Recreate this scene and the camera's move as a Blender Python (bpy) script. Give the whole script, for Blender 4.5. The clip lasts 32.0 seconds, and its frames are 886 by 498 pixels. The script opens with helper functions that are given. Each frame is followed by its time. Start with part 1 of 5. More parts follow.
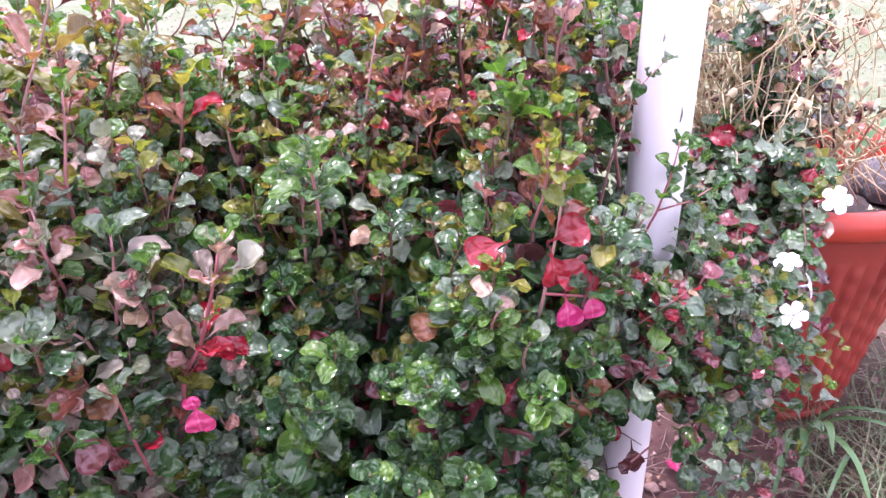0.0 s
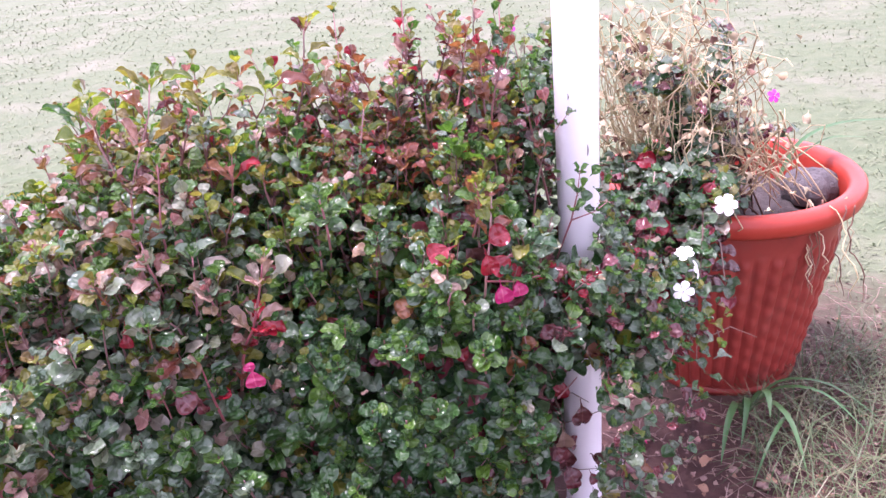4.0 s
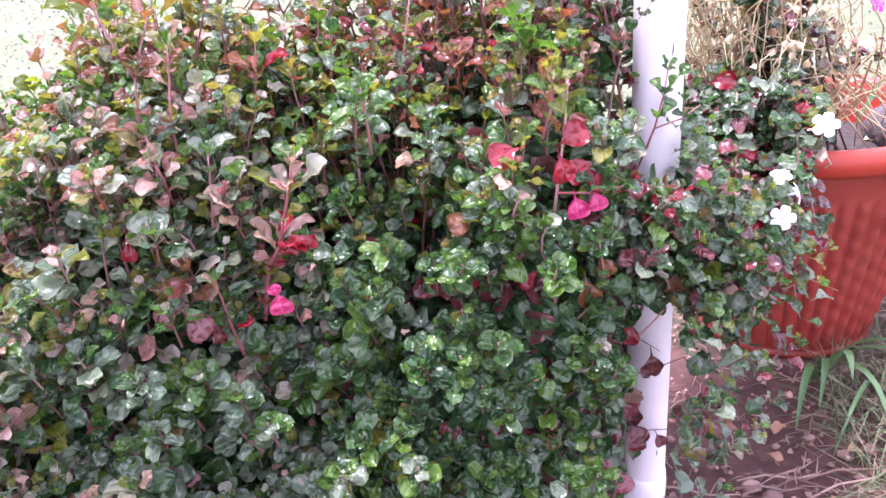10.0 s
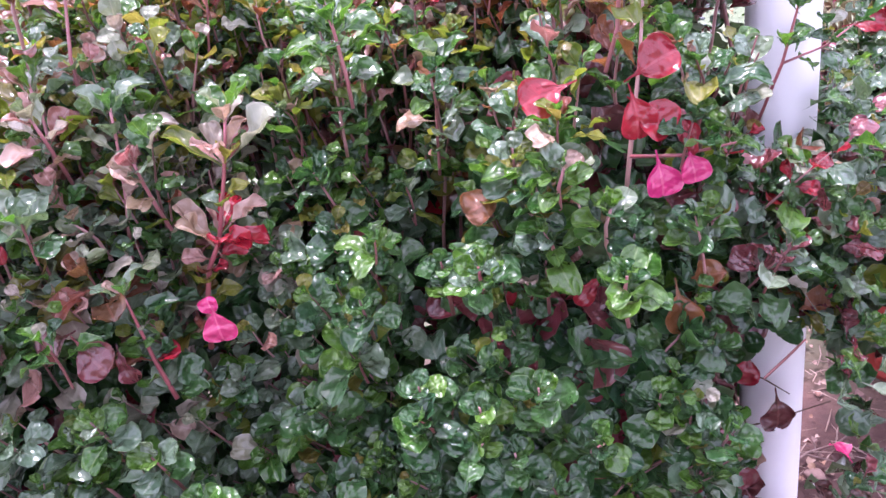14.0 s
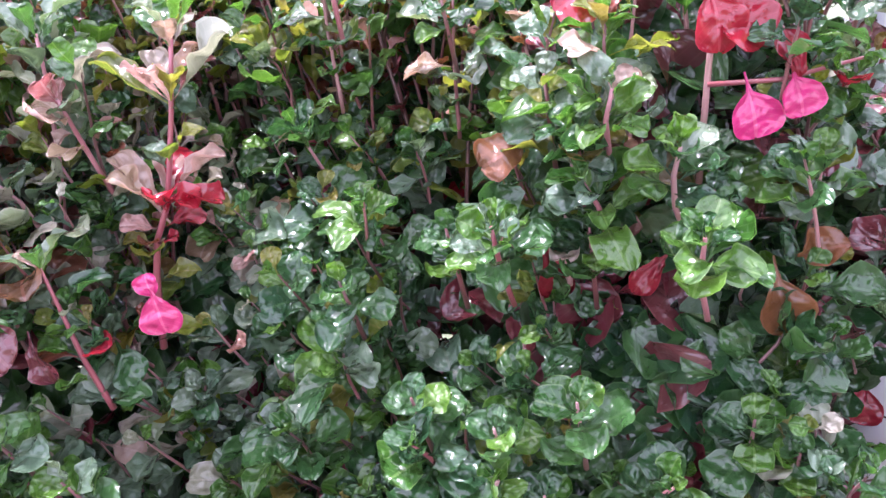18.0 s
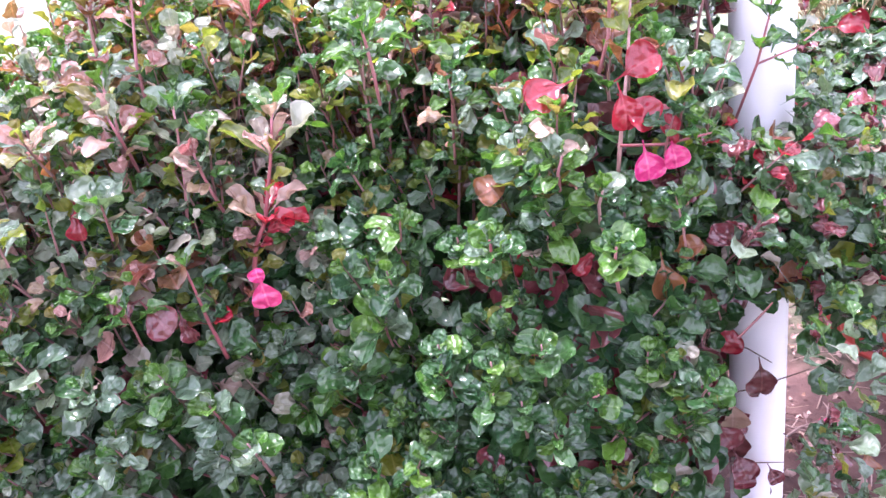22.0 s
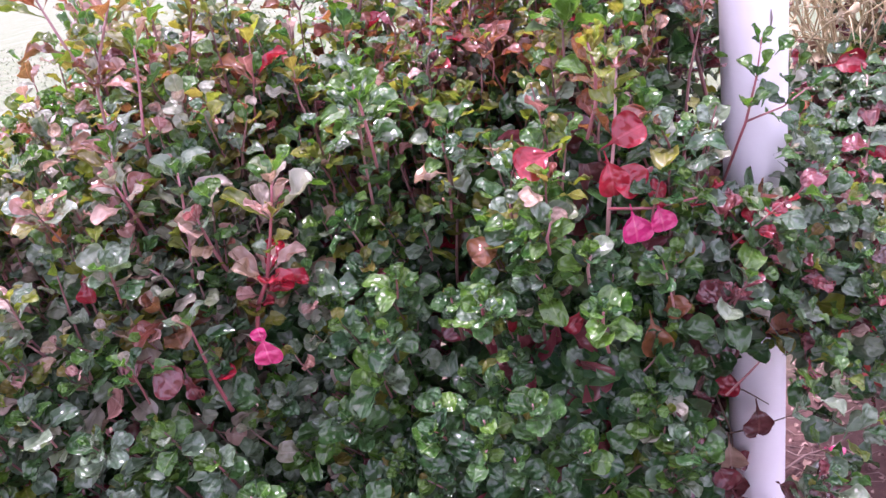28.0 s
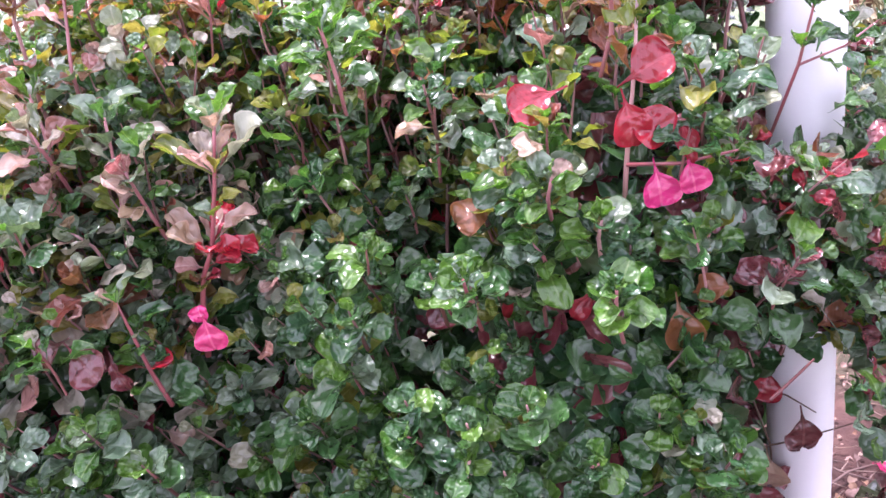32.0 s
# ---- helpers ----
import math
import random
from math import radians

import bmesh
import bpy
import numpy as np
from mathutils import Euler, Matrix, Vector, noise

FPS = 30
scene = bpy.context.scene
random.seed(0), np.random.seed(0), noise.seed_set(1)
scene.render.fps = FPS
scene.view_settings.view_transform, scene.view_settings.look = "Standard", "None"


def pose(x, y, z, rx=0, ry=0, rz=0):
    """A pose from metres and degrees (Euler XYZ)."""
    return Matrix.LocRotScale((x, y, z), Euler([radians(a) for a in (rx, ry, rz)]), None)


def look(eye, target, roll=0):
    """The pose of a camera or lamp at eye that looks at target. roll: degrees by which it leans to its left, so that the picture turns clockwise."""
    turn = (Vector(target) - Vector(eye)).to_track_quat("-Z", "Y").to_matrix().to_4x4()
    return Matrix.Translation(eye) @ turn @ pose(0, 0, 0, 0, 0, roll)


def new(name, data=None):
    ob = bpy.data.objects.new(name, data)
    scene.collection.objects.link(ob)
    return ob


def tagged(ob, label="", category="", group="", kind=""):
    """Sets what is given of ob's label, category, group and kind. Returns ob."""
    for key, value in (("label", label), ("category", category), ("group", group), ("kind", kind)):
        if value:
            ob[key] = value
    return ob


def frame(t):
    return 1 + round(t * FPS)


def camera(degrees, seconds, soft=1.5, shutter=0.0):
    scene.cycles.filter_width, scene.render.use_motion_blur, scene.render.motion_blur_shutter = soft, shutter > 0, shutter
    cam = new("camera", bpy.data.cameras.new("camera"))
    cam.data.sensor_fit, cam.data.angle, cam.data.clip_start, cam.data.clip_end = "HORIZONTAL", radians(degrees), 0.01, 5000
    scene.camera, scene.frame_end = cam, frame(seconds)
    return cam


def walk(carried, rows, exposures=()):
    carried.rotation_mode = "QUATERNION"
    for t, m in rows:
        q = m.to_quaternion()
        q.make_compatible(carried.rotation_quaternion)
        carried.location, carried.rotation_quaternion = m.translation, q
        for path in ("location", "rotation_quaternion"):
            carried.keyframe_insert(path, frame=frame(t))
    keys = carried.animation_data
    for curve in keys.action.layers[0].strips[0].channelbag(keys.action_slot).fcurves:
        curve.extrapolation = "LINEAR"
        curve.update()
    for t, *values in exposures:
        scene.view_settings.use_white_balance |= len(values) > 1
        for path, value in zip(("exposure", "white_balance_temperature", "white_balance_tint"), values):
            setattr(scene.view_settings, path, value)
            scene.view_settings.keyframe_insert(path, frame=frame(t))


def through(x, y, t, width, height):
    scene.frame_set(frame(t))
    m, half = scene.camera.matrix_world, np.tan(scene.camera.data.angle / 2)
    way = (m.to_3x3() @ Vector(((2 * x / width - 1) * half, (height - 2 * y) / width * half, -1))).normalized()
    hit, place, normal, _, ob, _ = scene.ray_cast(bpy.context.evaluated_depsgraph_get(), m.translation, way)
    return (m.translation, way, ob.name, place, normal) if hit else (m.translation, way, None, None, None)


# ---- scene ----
cam = camera(62.0, 32.0, soft=1.5, shutter=0.0)
METRES, EYE, TILT, LEAN, TURN = 2.170, 0.987, -28.25, 1.75, 0.0
# seconds, then right, ahead, up, yaw, pitch and roll from the first camera
ROWS = [
    (0, 0.0060, 0.0014, 0.0049, -0.10, 0.02, -0.09),
    (0.5, 0.0024, -0.0013, 0.0053, 0.37, -0.09, -0.04),
    (1, -0.0001, -0.0110, 0.0062, 0.87, -0.55, 0.01),
    (1.5, 0.0010, -0.0357, -0.0052, 1.01, -0.22, 0.20),
    (2, 0.0016, -0.0661, -0.0115, 1.74, -0.58, 0.31),
    (2.5, 0.0107, -0.1053, -0.0118, 1.91, 0.36, 1.84),
    (3, 0.0279, -0.1306, -0.0119, 2.02, 1.74, 2.70),
    (3.5, 0.0368, -0.1407, -0.0091, 2.31, 2.73, 3.07),
    (5.5, 0.0415, -0.0733, -0.0324, 1.85, 1.17, 3.39),
    (6, 0.0357, -0.0714, -0.0380, 1.55, 1.04, 3.33),
    (6.5, 0.0306, -0.0695, -0.0441, 1.81, 0.58, 2.72),
    (7, 0.0290, -0.0797, -0.0420, 2.40, 1.08, 2.81),
    (7.5, 0.0314, -0.0934, -0.0407, 2.71, 1.36, 2.74),
    (8, 0.0316, -0.0976, -0.0367, 3.05, 0.99, 2.52),
    (8.5, 0.0284, -0.0947, -0.0426, 3.18, 1.74, 2.73),
    (9, 0.0289, -0.0915, -0.0428, 3.72, 1.96, 2.50),
    (9.5, 0.0212, -0.0812, -0.0409, 3.66, 1.35, 2.26),
    (10, 0.0136, -0.0617, -0.0453, 3.68, 1.28, 2.41),
    (10.5, 0.0090, -0.0485, -0.0435, 3.54, 1.22, 2.45),
    (11, 0.0077, -0.0464, -0.0391, 3.08, 0.60, 2.56),
    (11.5, 0.0148, -0.0495, -0.0378, 3.32, 0.76, 2.93),
    (12, 0.0136, -0.0507, -0.0377, 3.31, 0.66, 2.91),
    (12.4, 0.0240, -0.0111, -0.0323, 5.50, -0.28, 2.89),
    (12.5, 0.0246, 0.0012, -0.0316, 6.17, -0.42, 2.64),
    (13, 0.0311, 0.0302, -0.0409, 7.88, 0.69, 2.93),
    (13.5, 0.0305, 0.0424, -0.0459, 9.11, 1.72, 2.73),
    (15.5, 0.0345, 0.1179, -0.0607, 15.27, 6.71, 2.23),
    (16, 0.0287, 0.1266, -0.0586, 13.04, 7.32, 2.43),
    (16.5, 0.0274, 0.1353, -0.0620, 13.26, 7.16, 2.17),
    (17, 0.0297, 0.1357, -0.0674, 14.49, 7.91, 1.71),
    (17.5, 0.0306, 0.1300, -0.0714, 15.64, 8.19, 1.35),
    (18, 0.0327, 0.1239, -0.0689, 15.98, 7.15, 1.23),
    (18.5, 0.0289, 0.1192, -0.0656, 13.37, 6.00, 2.11),
    (19, 0.0377, 0.1192, -0.0646, 14.45, 6.23, 2.13),
    (19.5, 0.0436, 0.1130, -0.0685, 15.15, 6.64, 2.07),
    (20, 0.0440, 0.1022, -0.0663, 15.01, 5.77, 2.41),
    (20.5, 0.0444, 0.0912, -0.0647, 14.76, 4.98, 2.33),
    (21, 0.0434, 0.0597, -0.0611, 13.30, 3.83, 2.57),
    (21.5, 0.0407, 0.0471, -0.0604, 12.60, 3.34, 2.70),
    (22, 0.0362, 0.0235, -0.0599, 11.79, 2.79, 2.58),
    (22.5, 0.0350, 0.0016, -0.0540, 11.34, 1.56, 2.81),
    (23, 0.0398, -0.0165, -0.0440, 11.61, 0.54, 2.88),
    (23.5, 0.0436, -0.0407, -0.0391, 11.57, 2.71, 3.37),
    (24, 0.0441, -0.0448, -0.0215, 10.86, 1.63, 3.06),
    (24.5, 0.0462, -0.0427, -0.0008, 10.62, 2.15, 3.27),
    (26.5, 0.0482, -0.0145, -0.0250, 11.73, 3.75, 3.13),
    (27, 0.0518, -0.0085, -0.0358, 13.16, 4.10, 3.20),
    (27.5, 0.0519, 0.0010, -0.0382, 13.42, 3.63, 2.96),
    (28, 0.0477, 0.0159, -0.0384, 13.15, 2.93, 2.89),
    (28.5, 0.0461, 0.0254, -0.0436, 12.98, 2.76, 2.40),
    (29, 0.0463, 0.0410, -0.0483, 14.07, 3.28, 2.14),
    (29.5, 0.0421, 0.0515, -0.0415, 13.47, 1.94, 1.97),
    (30, 0.0430, 0.0582, -0.0442, 13.94, 2.39, 1.93),
    (30.5, 0.0489, 0.0646, -0.0467, 15.24, 3.25, 1.92),
    (31, 0.0423, 0.0637, -0.0425, 14.13, 2.22, 1.90),
    (31.5, 0.0420, 0.0653, -0.0444, 13.76, 2.19, 1.97),
    (32, 0.0495, 0.0699, -0.0479, 15.01, 3.11, 1.91),
]
EXPOSURES = [(t, e + 0.2, 5800 if 12.5 < t < 24 else 6000, k + 14) for t, e, k in (
    (0.0, 1.8, 32), (2.0, 1.8, 33), (3.0, 1.5, 35), (3.5, 1.5, 35), (5.5, 1.75, 34), (7.0, 1.85, 32), (9.0, 1.95, 32), (12.0, 1.9, 30), (13.0, 1.85, 32), (15.5, 2.0, 24),
    (18.0, 2.27, 23), (20.0, 2.3, 23), (23.0, 2.28, 25), (24.0, 2.05, 31), (24.5, 1.85, 33), (26.5, 1.6, 37), (28.0, 1.65, 37), (30.0, 1.9, 27), (32.0, 2.0, 24))]
walk(cam, [(t, pose(0, 0, EYE, TILT, LEAN, TURN) @ pose(METRES * x, METRES * y, METRES * z, 90 + pitch, roll, yaw))
           for t, x, y, z, yaw, pitch, roll in ROWS], EXPOSURES)

# ---- light: a bright overcast sky with a broad veiled sun ----
SUN_ELEVATION, SUN_AZIMUTH = 77.0, 305.0     # azimuth clockwise from +y
world = bpy.data.worlds.new("sky")
scene.world = world
world.use_nodes = True
wn = world.node_tree
sky = wn.nodes.new("ShaderNodeTexSky")
sky.sky_type = "NISHITA"
sky.sun_disc = False
sky.sun_elevation, sky.sun_rotation = radians(SUN_ELEVATION), radians(SUN_AZIMUTH)
sky.dust_density, sky.air_density, sky.ozone_density = 6.0, 1.0, 1.0
haze = wn.nodes.new("ShaderNodeMixRGB")
haze.inputs[0].default_value = 0.65
haze.inputs[2].default_value = (9.0, 9.2, 9.6, 1)
wn.links.new(sky.outputs[0], haze.inputs[1])
wn.links.new(haze.outputs[0], wn.nodes["Background"].inputs[0])
wn.nodes["Background"].inputs[1].default_value = 0.108
sun_data = bpy.data.lights.new("sun", "SUN")
sun_data.energy, sun_data.angle, sun_data.color = 2.5, radians(10), (1.0, 0.97, 0.93)
sun = new("sun", sun_data)
az, el = radians(SUN_AZIMUTH), radians(SUN_ELEVATION)
sun.matrix_world = look((20 * math.sin(az) * math.cos(el), 20 * math.cos(az) * math.cos(el), 20 * math.sin(el)), (0, 0, 0))


# ---- materials ----
def material(name):
    m = bpy.data.materials.new(name)
    m.use_nodes = True
    nt = m.node_tree
    return m, nt, nt.nodes["Principled BSDF"]


def node(nt, kind, **values):
    n = nt.nodes.new(kind)
    for key, value in values.items():
        if key in n.inputs:
            n.inputs[key].default_value = value
    return n


def ramp(nt, source, stops):
    r = nt.nodes.new("ShaderNodeValToRGB")
    e = r.color_ramp.elements
    while len(e) < len(stops):
        e.new(0.5)
    for item, (pos, col) in zip(e, stops):
        item.position, item.color = pos, (*col, 1)
    nt.links.new(source, r.inputs[0])
    return r.outputs[0]


def noise_tex(nt, scale, detail=4.0, rough=0.55, coord="Object", warp=0.0):
    tc = nt.nodes.new("ShaderNodeTexCoord")
    n = node(nt, "ShaderNodeTexNoise", Scale=scale, Detail=detail, Roughness=rough, Distortion=warp)
    nt.links.new(tc.outputs[coord], n.inputs["Vector"])
    return n.outputs[0]


def mix(nt, fac, a, b, how="MIX"):
    m = nt.nodes.new("ShaderNodeMixRGB")
    m.blend_type = how
    for slot, v in ((0, fac), (1, a), (2, b)):
        if isinstance(v, (int, float)):
            m.inputs[slot].default_value = v
        elif isinstance(v, tuple):
            m.inputs[slot].default_value = (*v, 1)
        else:
            nt.links.new(v, m.inputs[slot])
    return m.outputs[0]


def math_node(nt, op, a, b=0.0):
    m = nt.nodes.new("ShaderNodeMath")
    m.operation = op
    for slot, v in ((0, a), (1, b)):
        if isinstance(v, (int, float)):
            m.inputs[slot].default_value = v
        else:
            nt.links.new(v, m.inputs[slot])
    return m.outputs[0]


def bump(nt, height, strength, distance, target):
    b = node(nt, "ShaderNodeBump", Strength=strength, Distance=distance)
    nt.links.new(height, b.inputs["Height"])
    nt.links.new(b.outputs[0], target.inputs["Normal"])


def leaf_material(name, colours, vein, gloss=0.22, through=0.25, lit=(1.6, 1.7, 0.9)):
    """A leaf: colours vary leaf by leaf and within it, paler veins, a painted rim light, wet sheen with droplets."""
    m, nt, bsdf = material(name)
    info, geo = nt.nodes.new("ShaderNodeObjectInfo"), nt.nodes.new("ShaderNodeNewGeometry")
    one = math_node(nt, "FRACT", math_node(nt, "ADD", info.outputs["Random"], geo.outputs["Random Per Island"]))
    base = ramp(nt, one, [(i / max(1, len(colours) - 1), c) for i, c in enumerate(colours)])
    spot = nt.nodes.new("ShaderNodeTexCoord")
    scaled = nt.nodes.new("ShaderNodeVectorMath")
    scaled.operation = "MULTIPLY_ADD"
    nt.links.new(spot.outputs["UV"], scaled.inputs[0])
    scaled.inputs[1].default_value = (0.026, 0.026, 0.0)
    far = nt.nodes.new("ShaderNodeCombineXYZ")
    nt.links.new(math_node(nt, "MULTIPLY", one, 7.0), far.inputs[2])
    nt.links.new(math_node(nt, "MULTIPLY", one, 31.0), far.inputs[0])
    nt.links.new(far.outputs[0], scaled.inputs[2])

    def on_leaf(kind, **values):
        n = node(nt, kind, **values)
        nt.links.new(scaled.outputs[0], n.inputs["Vector"])
        return n

    blot = on_leaf("ShaderNodeTexNoise", Scale=90.0, Detail=3.0).outputs[0]
    base = mix(nt, math_node(nt, "MULTIPLY", blot, 0.5), base, mix(nt, 1.0, base, (0.45, 0.5, 0.42), "MULTIPLY"))
    uv = nt.nodes.new("ShaderNodeTexCoord")
    sep = nt.nodes.new("ShaderNodeSeparateXYZ")
    nt.links.new(uv.outputs["UV"], sep.inputs[0])
    off = math_node(nt, "ABSOLUTE", math_node(nt, "SUBTRACT", sep.outputs[0], 0.5))
    rib = math_node(nt, "LESS_THAN", off, 0.035)
    side = math_node(nt, "SUBTRACT", math_node(nt, "MULTIPLY", sep.outputs[1], 6.5), math_node(nt, "MULTIPLY", off, 4.0))
    tri = math_node(nt, "ABSOLUTE", math_node(nt, "SUBTRACT", math_node(nt, "FRACT", side), 0.5))
    veins = math_node(nt, "MULTIPLY", math_node(nt, "LESS_THAN", tri, 0.06), 0.35)
    # edge line: backlit rim painted in, also the reddish edge some leaves have
    lines = math_node(nt, "MAXIMUM", math_node(nt, "MAXIMUM", rib, veins), math_node(nt, "GREATER_THAN", off, 0.475))
    base = mix(nt, math_node(nt, "MULTIPLY", lines, 0.32), base, vein)
    nt.links.new(base, bsdf.inputs["Base Color"])
    wet = ramp(nt, on_leaf("ShaderNodeTexNoise", Scale=110.0, Detail=2.0).outputs[0], [(0.35, (gloss * 0.6,) * 3), (0.7, (gloss * 1.4,) * 3)])
    nt.links.new(wet, bsdf.inputs["Roughness"])
    bsdf.inputs["Specular IOR Level"].default_value = 0.2
    bsdf.inputs["Coat Weight"].default_value = 1.0
    bsdf.inputs["Coat Roughness"].default_value = 0.045
    bsdf.inputs["Coat IOR"].default_value = 1.52
    drops = on_leaf("ShaderNodeTexVoronoi", Scale=420.0, Randomness=1.0)
    bead = math_node(nt, "MAXIMUM", math_node(nt, "SUBTRACT", 0.32, drops.outputs["Distance"]), 0.0)
    tilt = math_node(nt, "ADD", math_node(nt, "MULTIPLY", tri, 0.08), math_node(nt, "MULTIPLY", on_leaf("ShaderNodeTexNoise", Scale=125.0, Detail=0.6).outputs[0], 2.8))
    bump(nt, math_node(nt, "ADD", tilt, math_node(nt, "MULTIPLY", bead, 0.35)), 0.8, 0.002, bsdf)
    film = node(nt, "ShaderNodeBump", Strength=1.0, Distance=0.002)
    nt.links.new(math_node(nt, "ADD", tilt, math_node(nt, "MULTIPLY", bead, 0.5)), film.inputs["Height"])
    nt.links.new(film.outputs[0], bsdf.inputs["Coat Normal"])
    thin = nt.nodes.new("ShaderNodeBsdfTranslucent")
    nt.links.new(mix(nt, 1.0, base, lit, "MULTIPLY"), thin.inputs[0])
    both = nt.nodes.new("ShaderNodeMixShader")
    both.inputs[0].default_value = through
    nt.links.new(bsdf.outputs[0], both.inputs[1])
    nt.links.new(thin.outputs[0], both.inputs[2])
    nt.links.new(both.outputs[0], nt.nodes["Material Output"].inputs[0])
    return m


def plain(name, colours, scale=30.0, rough=0.6, relief=0.3, depth=0.002, fine=None, per_piece=False, spec=0.4):
    """A surface whose colour wanders between the given ones, with relief."""
    m, nt, bsdf = material(name)
    source = noise_tex(nt, scale, 6.0, 0.6)
    if per_piece:
        info, geo = nt.nodes.new("ShaderNodeObjectInfo"), nt.nodes.new("ShaderNodeNewGeometry")
        one = math_node(nt, "FRACT", math_node(nt, "ADD", info.outputs["Random"], geo.outputs["Random Per Island"]))
        source = math_node(nt, "ADD", math_node(nt, "MULTIPLY", source, 0.35), math_node(nt, "MULTIPLY", one, 0.7))
    n = len(colours) - 1
    nt.links.new(ramp(nt, source, [(0.25 + 0.5 * i / max(1, n), c) for i, c in enumerate(colours)]), bsdf.inputs["Base Color"])
    bsdf.inputs["Roughness"].default_value = rough
    bsdf.inputs["Specular IOR Level"].default_value = spec
    bump(nt, noise_tex(nt, fine or scale * 4, 5.0, 0.65), relief, depth, bsdf)
    return m


LEAF_GREEN = leaf_material("leaf_green", [(0.019, 0.062, 0.022), (0.028, 0.088, 0.029), (0.046, 0.118, 0.031), (0.024, 0.072, 0.035)], (0.09, 0.18, 0.07), 0.3, 0.32)
LEAF_FRESH = leaf_material("leaf_fresh", [(0.038, 0.125, 0.019), (0.08, 0.178, 0.023), (0.027, 0.1, 0.02)], (0.22, 0.34, 0.12), 0.3, 0.35)
LEAF_OLIVE = leaf_material("leaf_olive", [(0.14, 0.2, 0.025), (0.18, 0.15, 0.03), (0.09, 0.15, 0.025), (0.21, 0.25, 0.03), (0.16, 0.1, 0.04)], (0.34, 0.28, 0.11), 0.3, 0.45)
LEAF_ORANGE = leaf_material("leaf_orange", [(0.22, 0.055, 0.038), (0.16, 0.055, 0.036), (0.25, 0.095, 0.042), (0.13, 0.07, 0.042)], (0.38, 0.15, 0.12), 0.3, 0.4)
LEAF_RED = leaf_material("leaf_red", [(0.29, 0.012, 0.024), (0.37, 0.022, 0.038), (0.19, 0.014, 0.022)], (0.44, 0.07, 0.09), 0.2, 0.3, (1.4, 1.2, 1.2))
LEAF_PINK = leaf_material("leaf_pink", [(0.7, 0.035, 0.2), (0.6, 0.05, 0.17)], (0.8, 0.2, 0.34), 0.2, 0.25, (1.4, 1.2, 1.2))
LEAF_WINE = leaf_material("leaf_wine", [(0.11, 0.028, 0.03), (0.17, 0.028, 0.04), (0.085, 0.042, 0.036)], (0.24, 0.1, 0.09), 0.24, 0.2, (1.4, 1.2, 1.2))
# grey-green leaf, its base colour lightened to hold the wet sheen
LEAF_GREY_SHEEN = leaf_material("leaf_grey_green_sheen", [(0.12, 0.18, 0.115), (0.08, 0.14, 0.088), (0.16, 0.21, 0.14)], (0.2, 0.25, 0.18), 0.26, 0.25)
# pinkish leaf, whitened in its colour for the sky reflected on it
LEAF_BLUSH_SHEEN = leaf_material("leaf_blush_sheen", [(0.36, 0.17, 0.15), (0.46, 0.31, 0.26), (0.34, 0.25, 0.15), (0.32, 0.11, 0.11)], (0.55, 0.38, 0.34), 0.24, 0.3, (1.4, 1.2, 1.2))
# pale young leaf with the sky's sheen painted into its colour
LEAF_SHEEN = leaf_material("leaf_pale_sheen", [(0.23, 0.28, 0.19), (0.32, 0.31, 0.24), (0.36, 0.27, 0.23), (0.19, 0.26, 0.14), (0.27, 0.3, 0.22)], (0.42, 0.4, 0.32), 0.26, 0.3, (1.3, 1.3, 1.1))
LEAVES = [LEAF_GREEN, LEAF_FRESH, LEAF_OLIVE, LEAF_ORANGE, LEAF_RED, LEAF_PINK, LEAF_WINE, LEAF_GREY_SHEEN, LEAF_BLUSH_SHEEN, LEAF_SHEEN]
G_, F_, O_, R_, D_, P_, W_, Y_, B_, S_ = range(10)
STEM = plain("red_stem", [(0.15, 0.05, 0.05), (0.24, 0.09, 0.09), (0.1, 0.045, 0.042), (0.3, 0.15, 0.145)], 40, 0.3, 0.3, 0.001, per_piece=True, spec=0.7)
STALK = plain("pink_stalk", [(0.26, 0.07, 0.08), (0.36, 0.15, 0.16), (0.3, 0.1, 0.11), (0.4, 0.22, 0.21)], 60, 0.3, 0.3, 0.001, per_piece=True, spec=0.7)
BARK = plain("brown_stem", [(0.06, 0.035, 0.025), (0.1, 0.06, 0.04)], 60, 0.7, 0.5, 0.001)
PAINT = plain("white_paint", [(0.76, 0.75, 0.78), (0.83, 0.82, 0.84)], 9, 0.38, 0.12, 0.0012, 90)
GRIME = plain("pole_grime", [(0.16, 0.13, 0.12), (0.3, 0.26, 0.24)], 70, 0.8)
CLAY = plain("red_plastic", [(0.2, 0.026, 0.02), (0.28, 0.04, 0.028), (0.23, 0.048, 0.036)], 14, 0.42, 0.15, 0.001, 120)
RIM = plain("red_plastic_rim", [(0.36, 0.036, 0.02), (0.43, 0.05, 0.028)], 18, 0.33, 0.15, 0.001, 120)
LUMP = plain("dry_grey_earth", [(0.06, 0.055, 0.056), (0.13, 0.12, 0.12)], 40, 0.9, 0.9, 0.01, 90)
POT_SOIL = plain("pot_soil", [(0.03, 0.024, 0.022), (0.075, 0.062, 0.058)], 40, 0.9, 0.9, 0.01, 90)
STRAW = plain("straw", [(0.46, 0.38, 0.21), (0.64, 0.56, 0.36), (0.36, 0.26, 0.15)], 30, 0.75, 0.2, 0.001, per_piece=True)
TWIG = plain("twig", [(0.2, 0.13, 0.1), (0.32, 0.23, 0.19), (0.14, 0.09, 0.08)], 30, 0.8, 0.3, 0.001, per_piece=True)
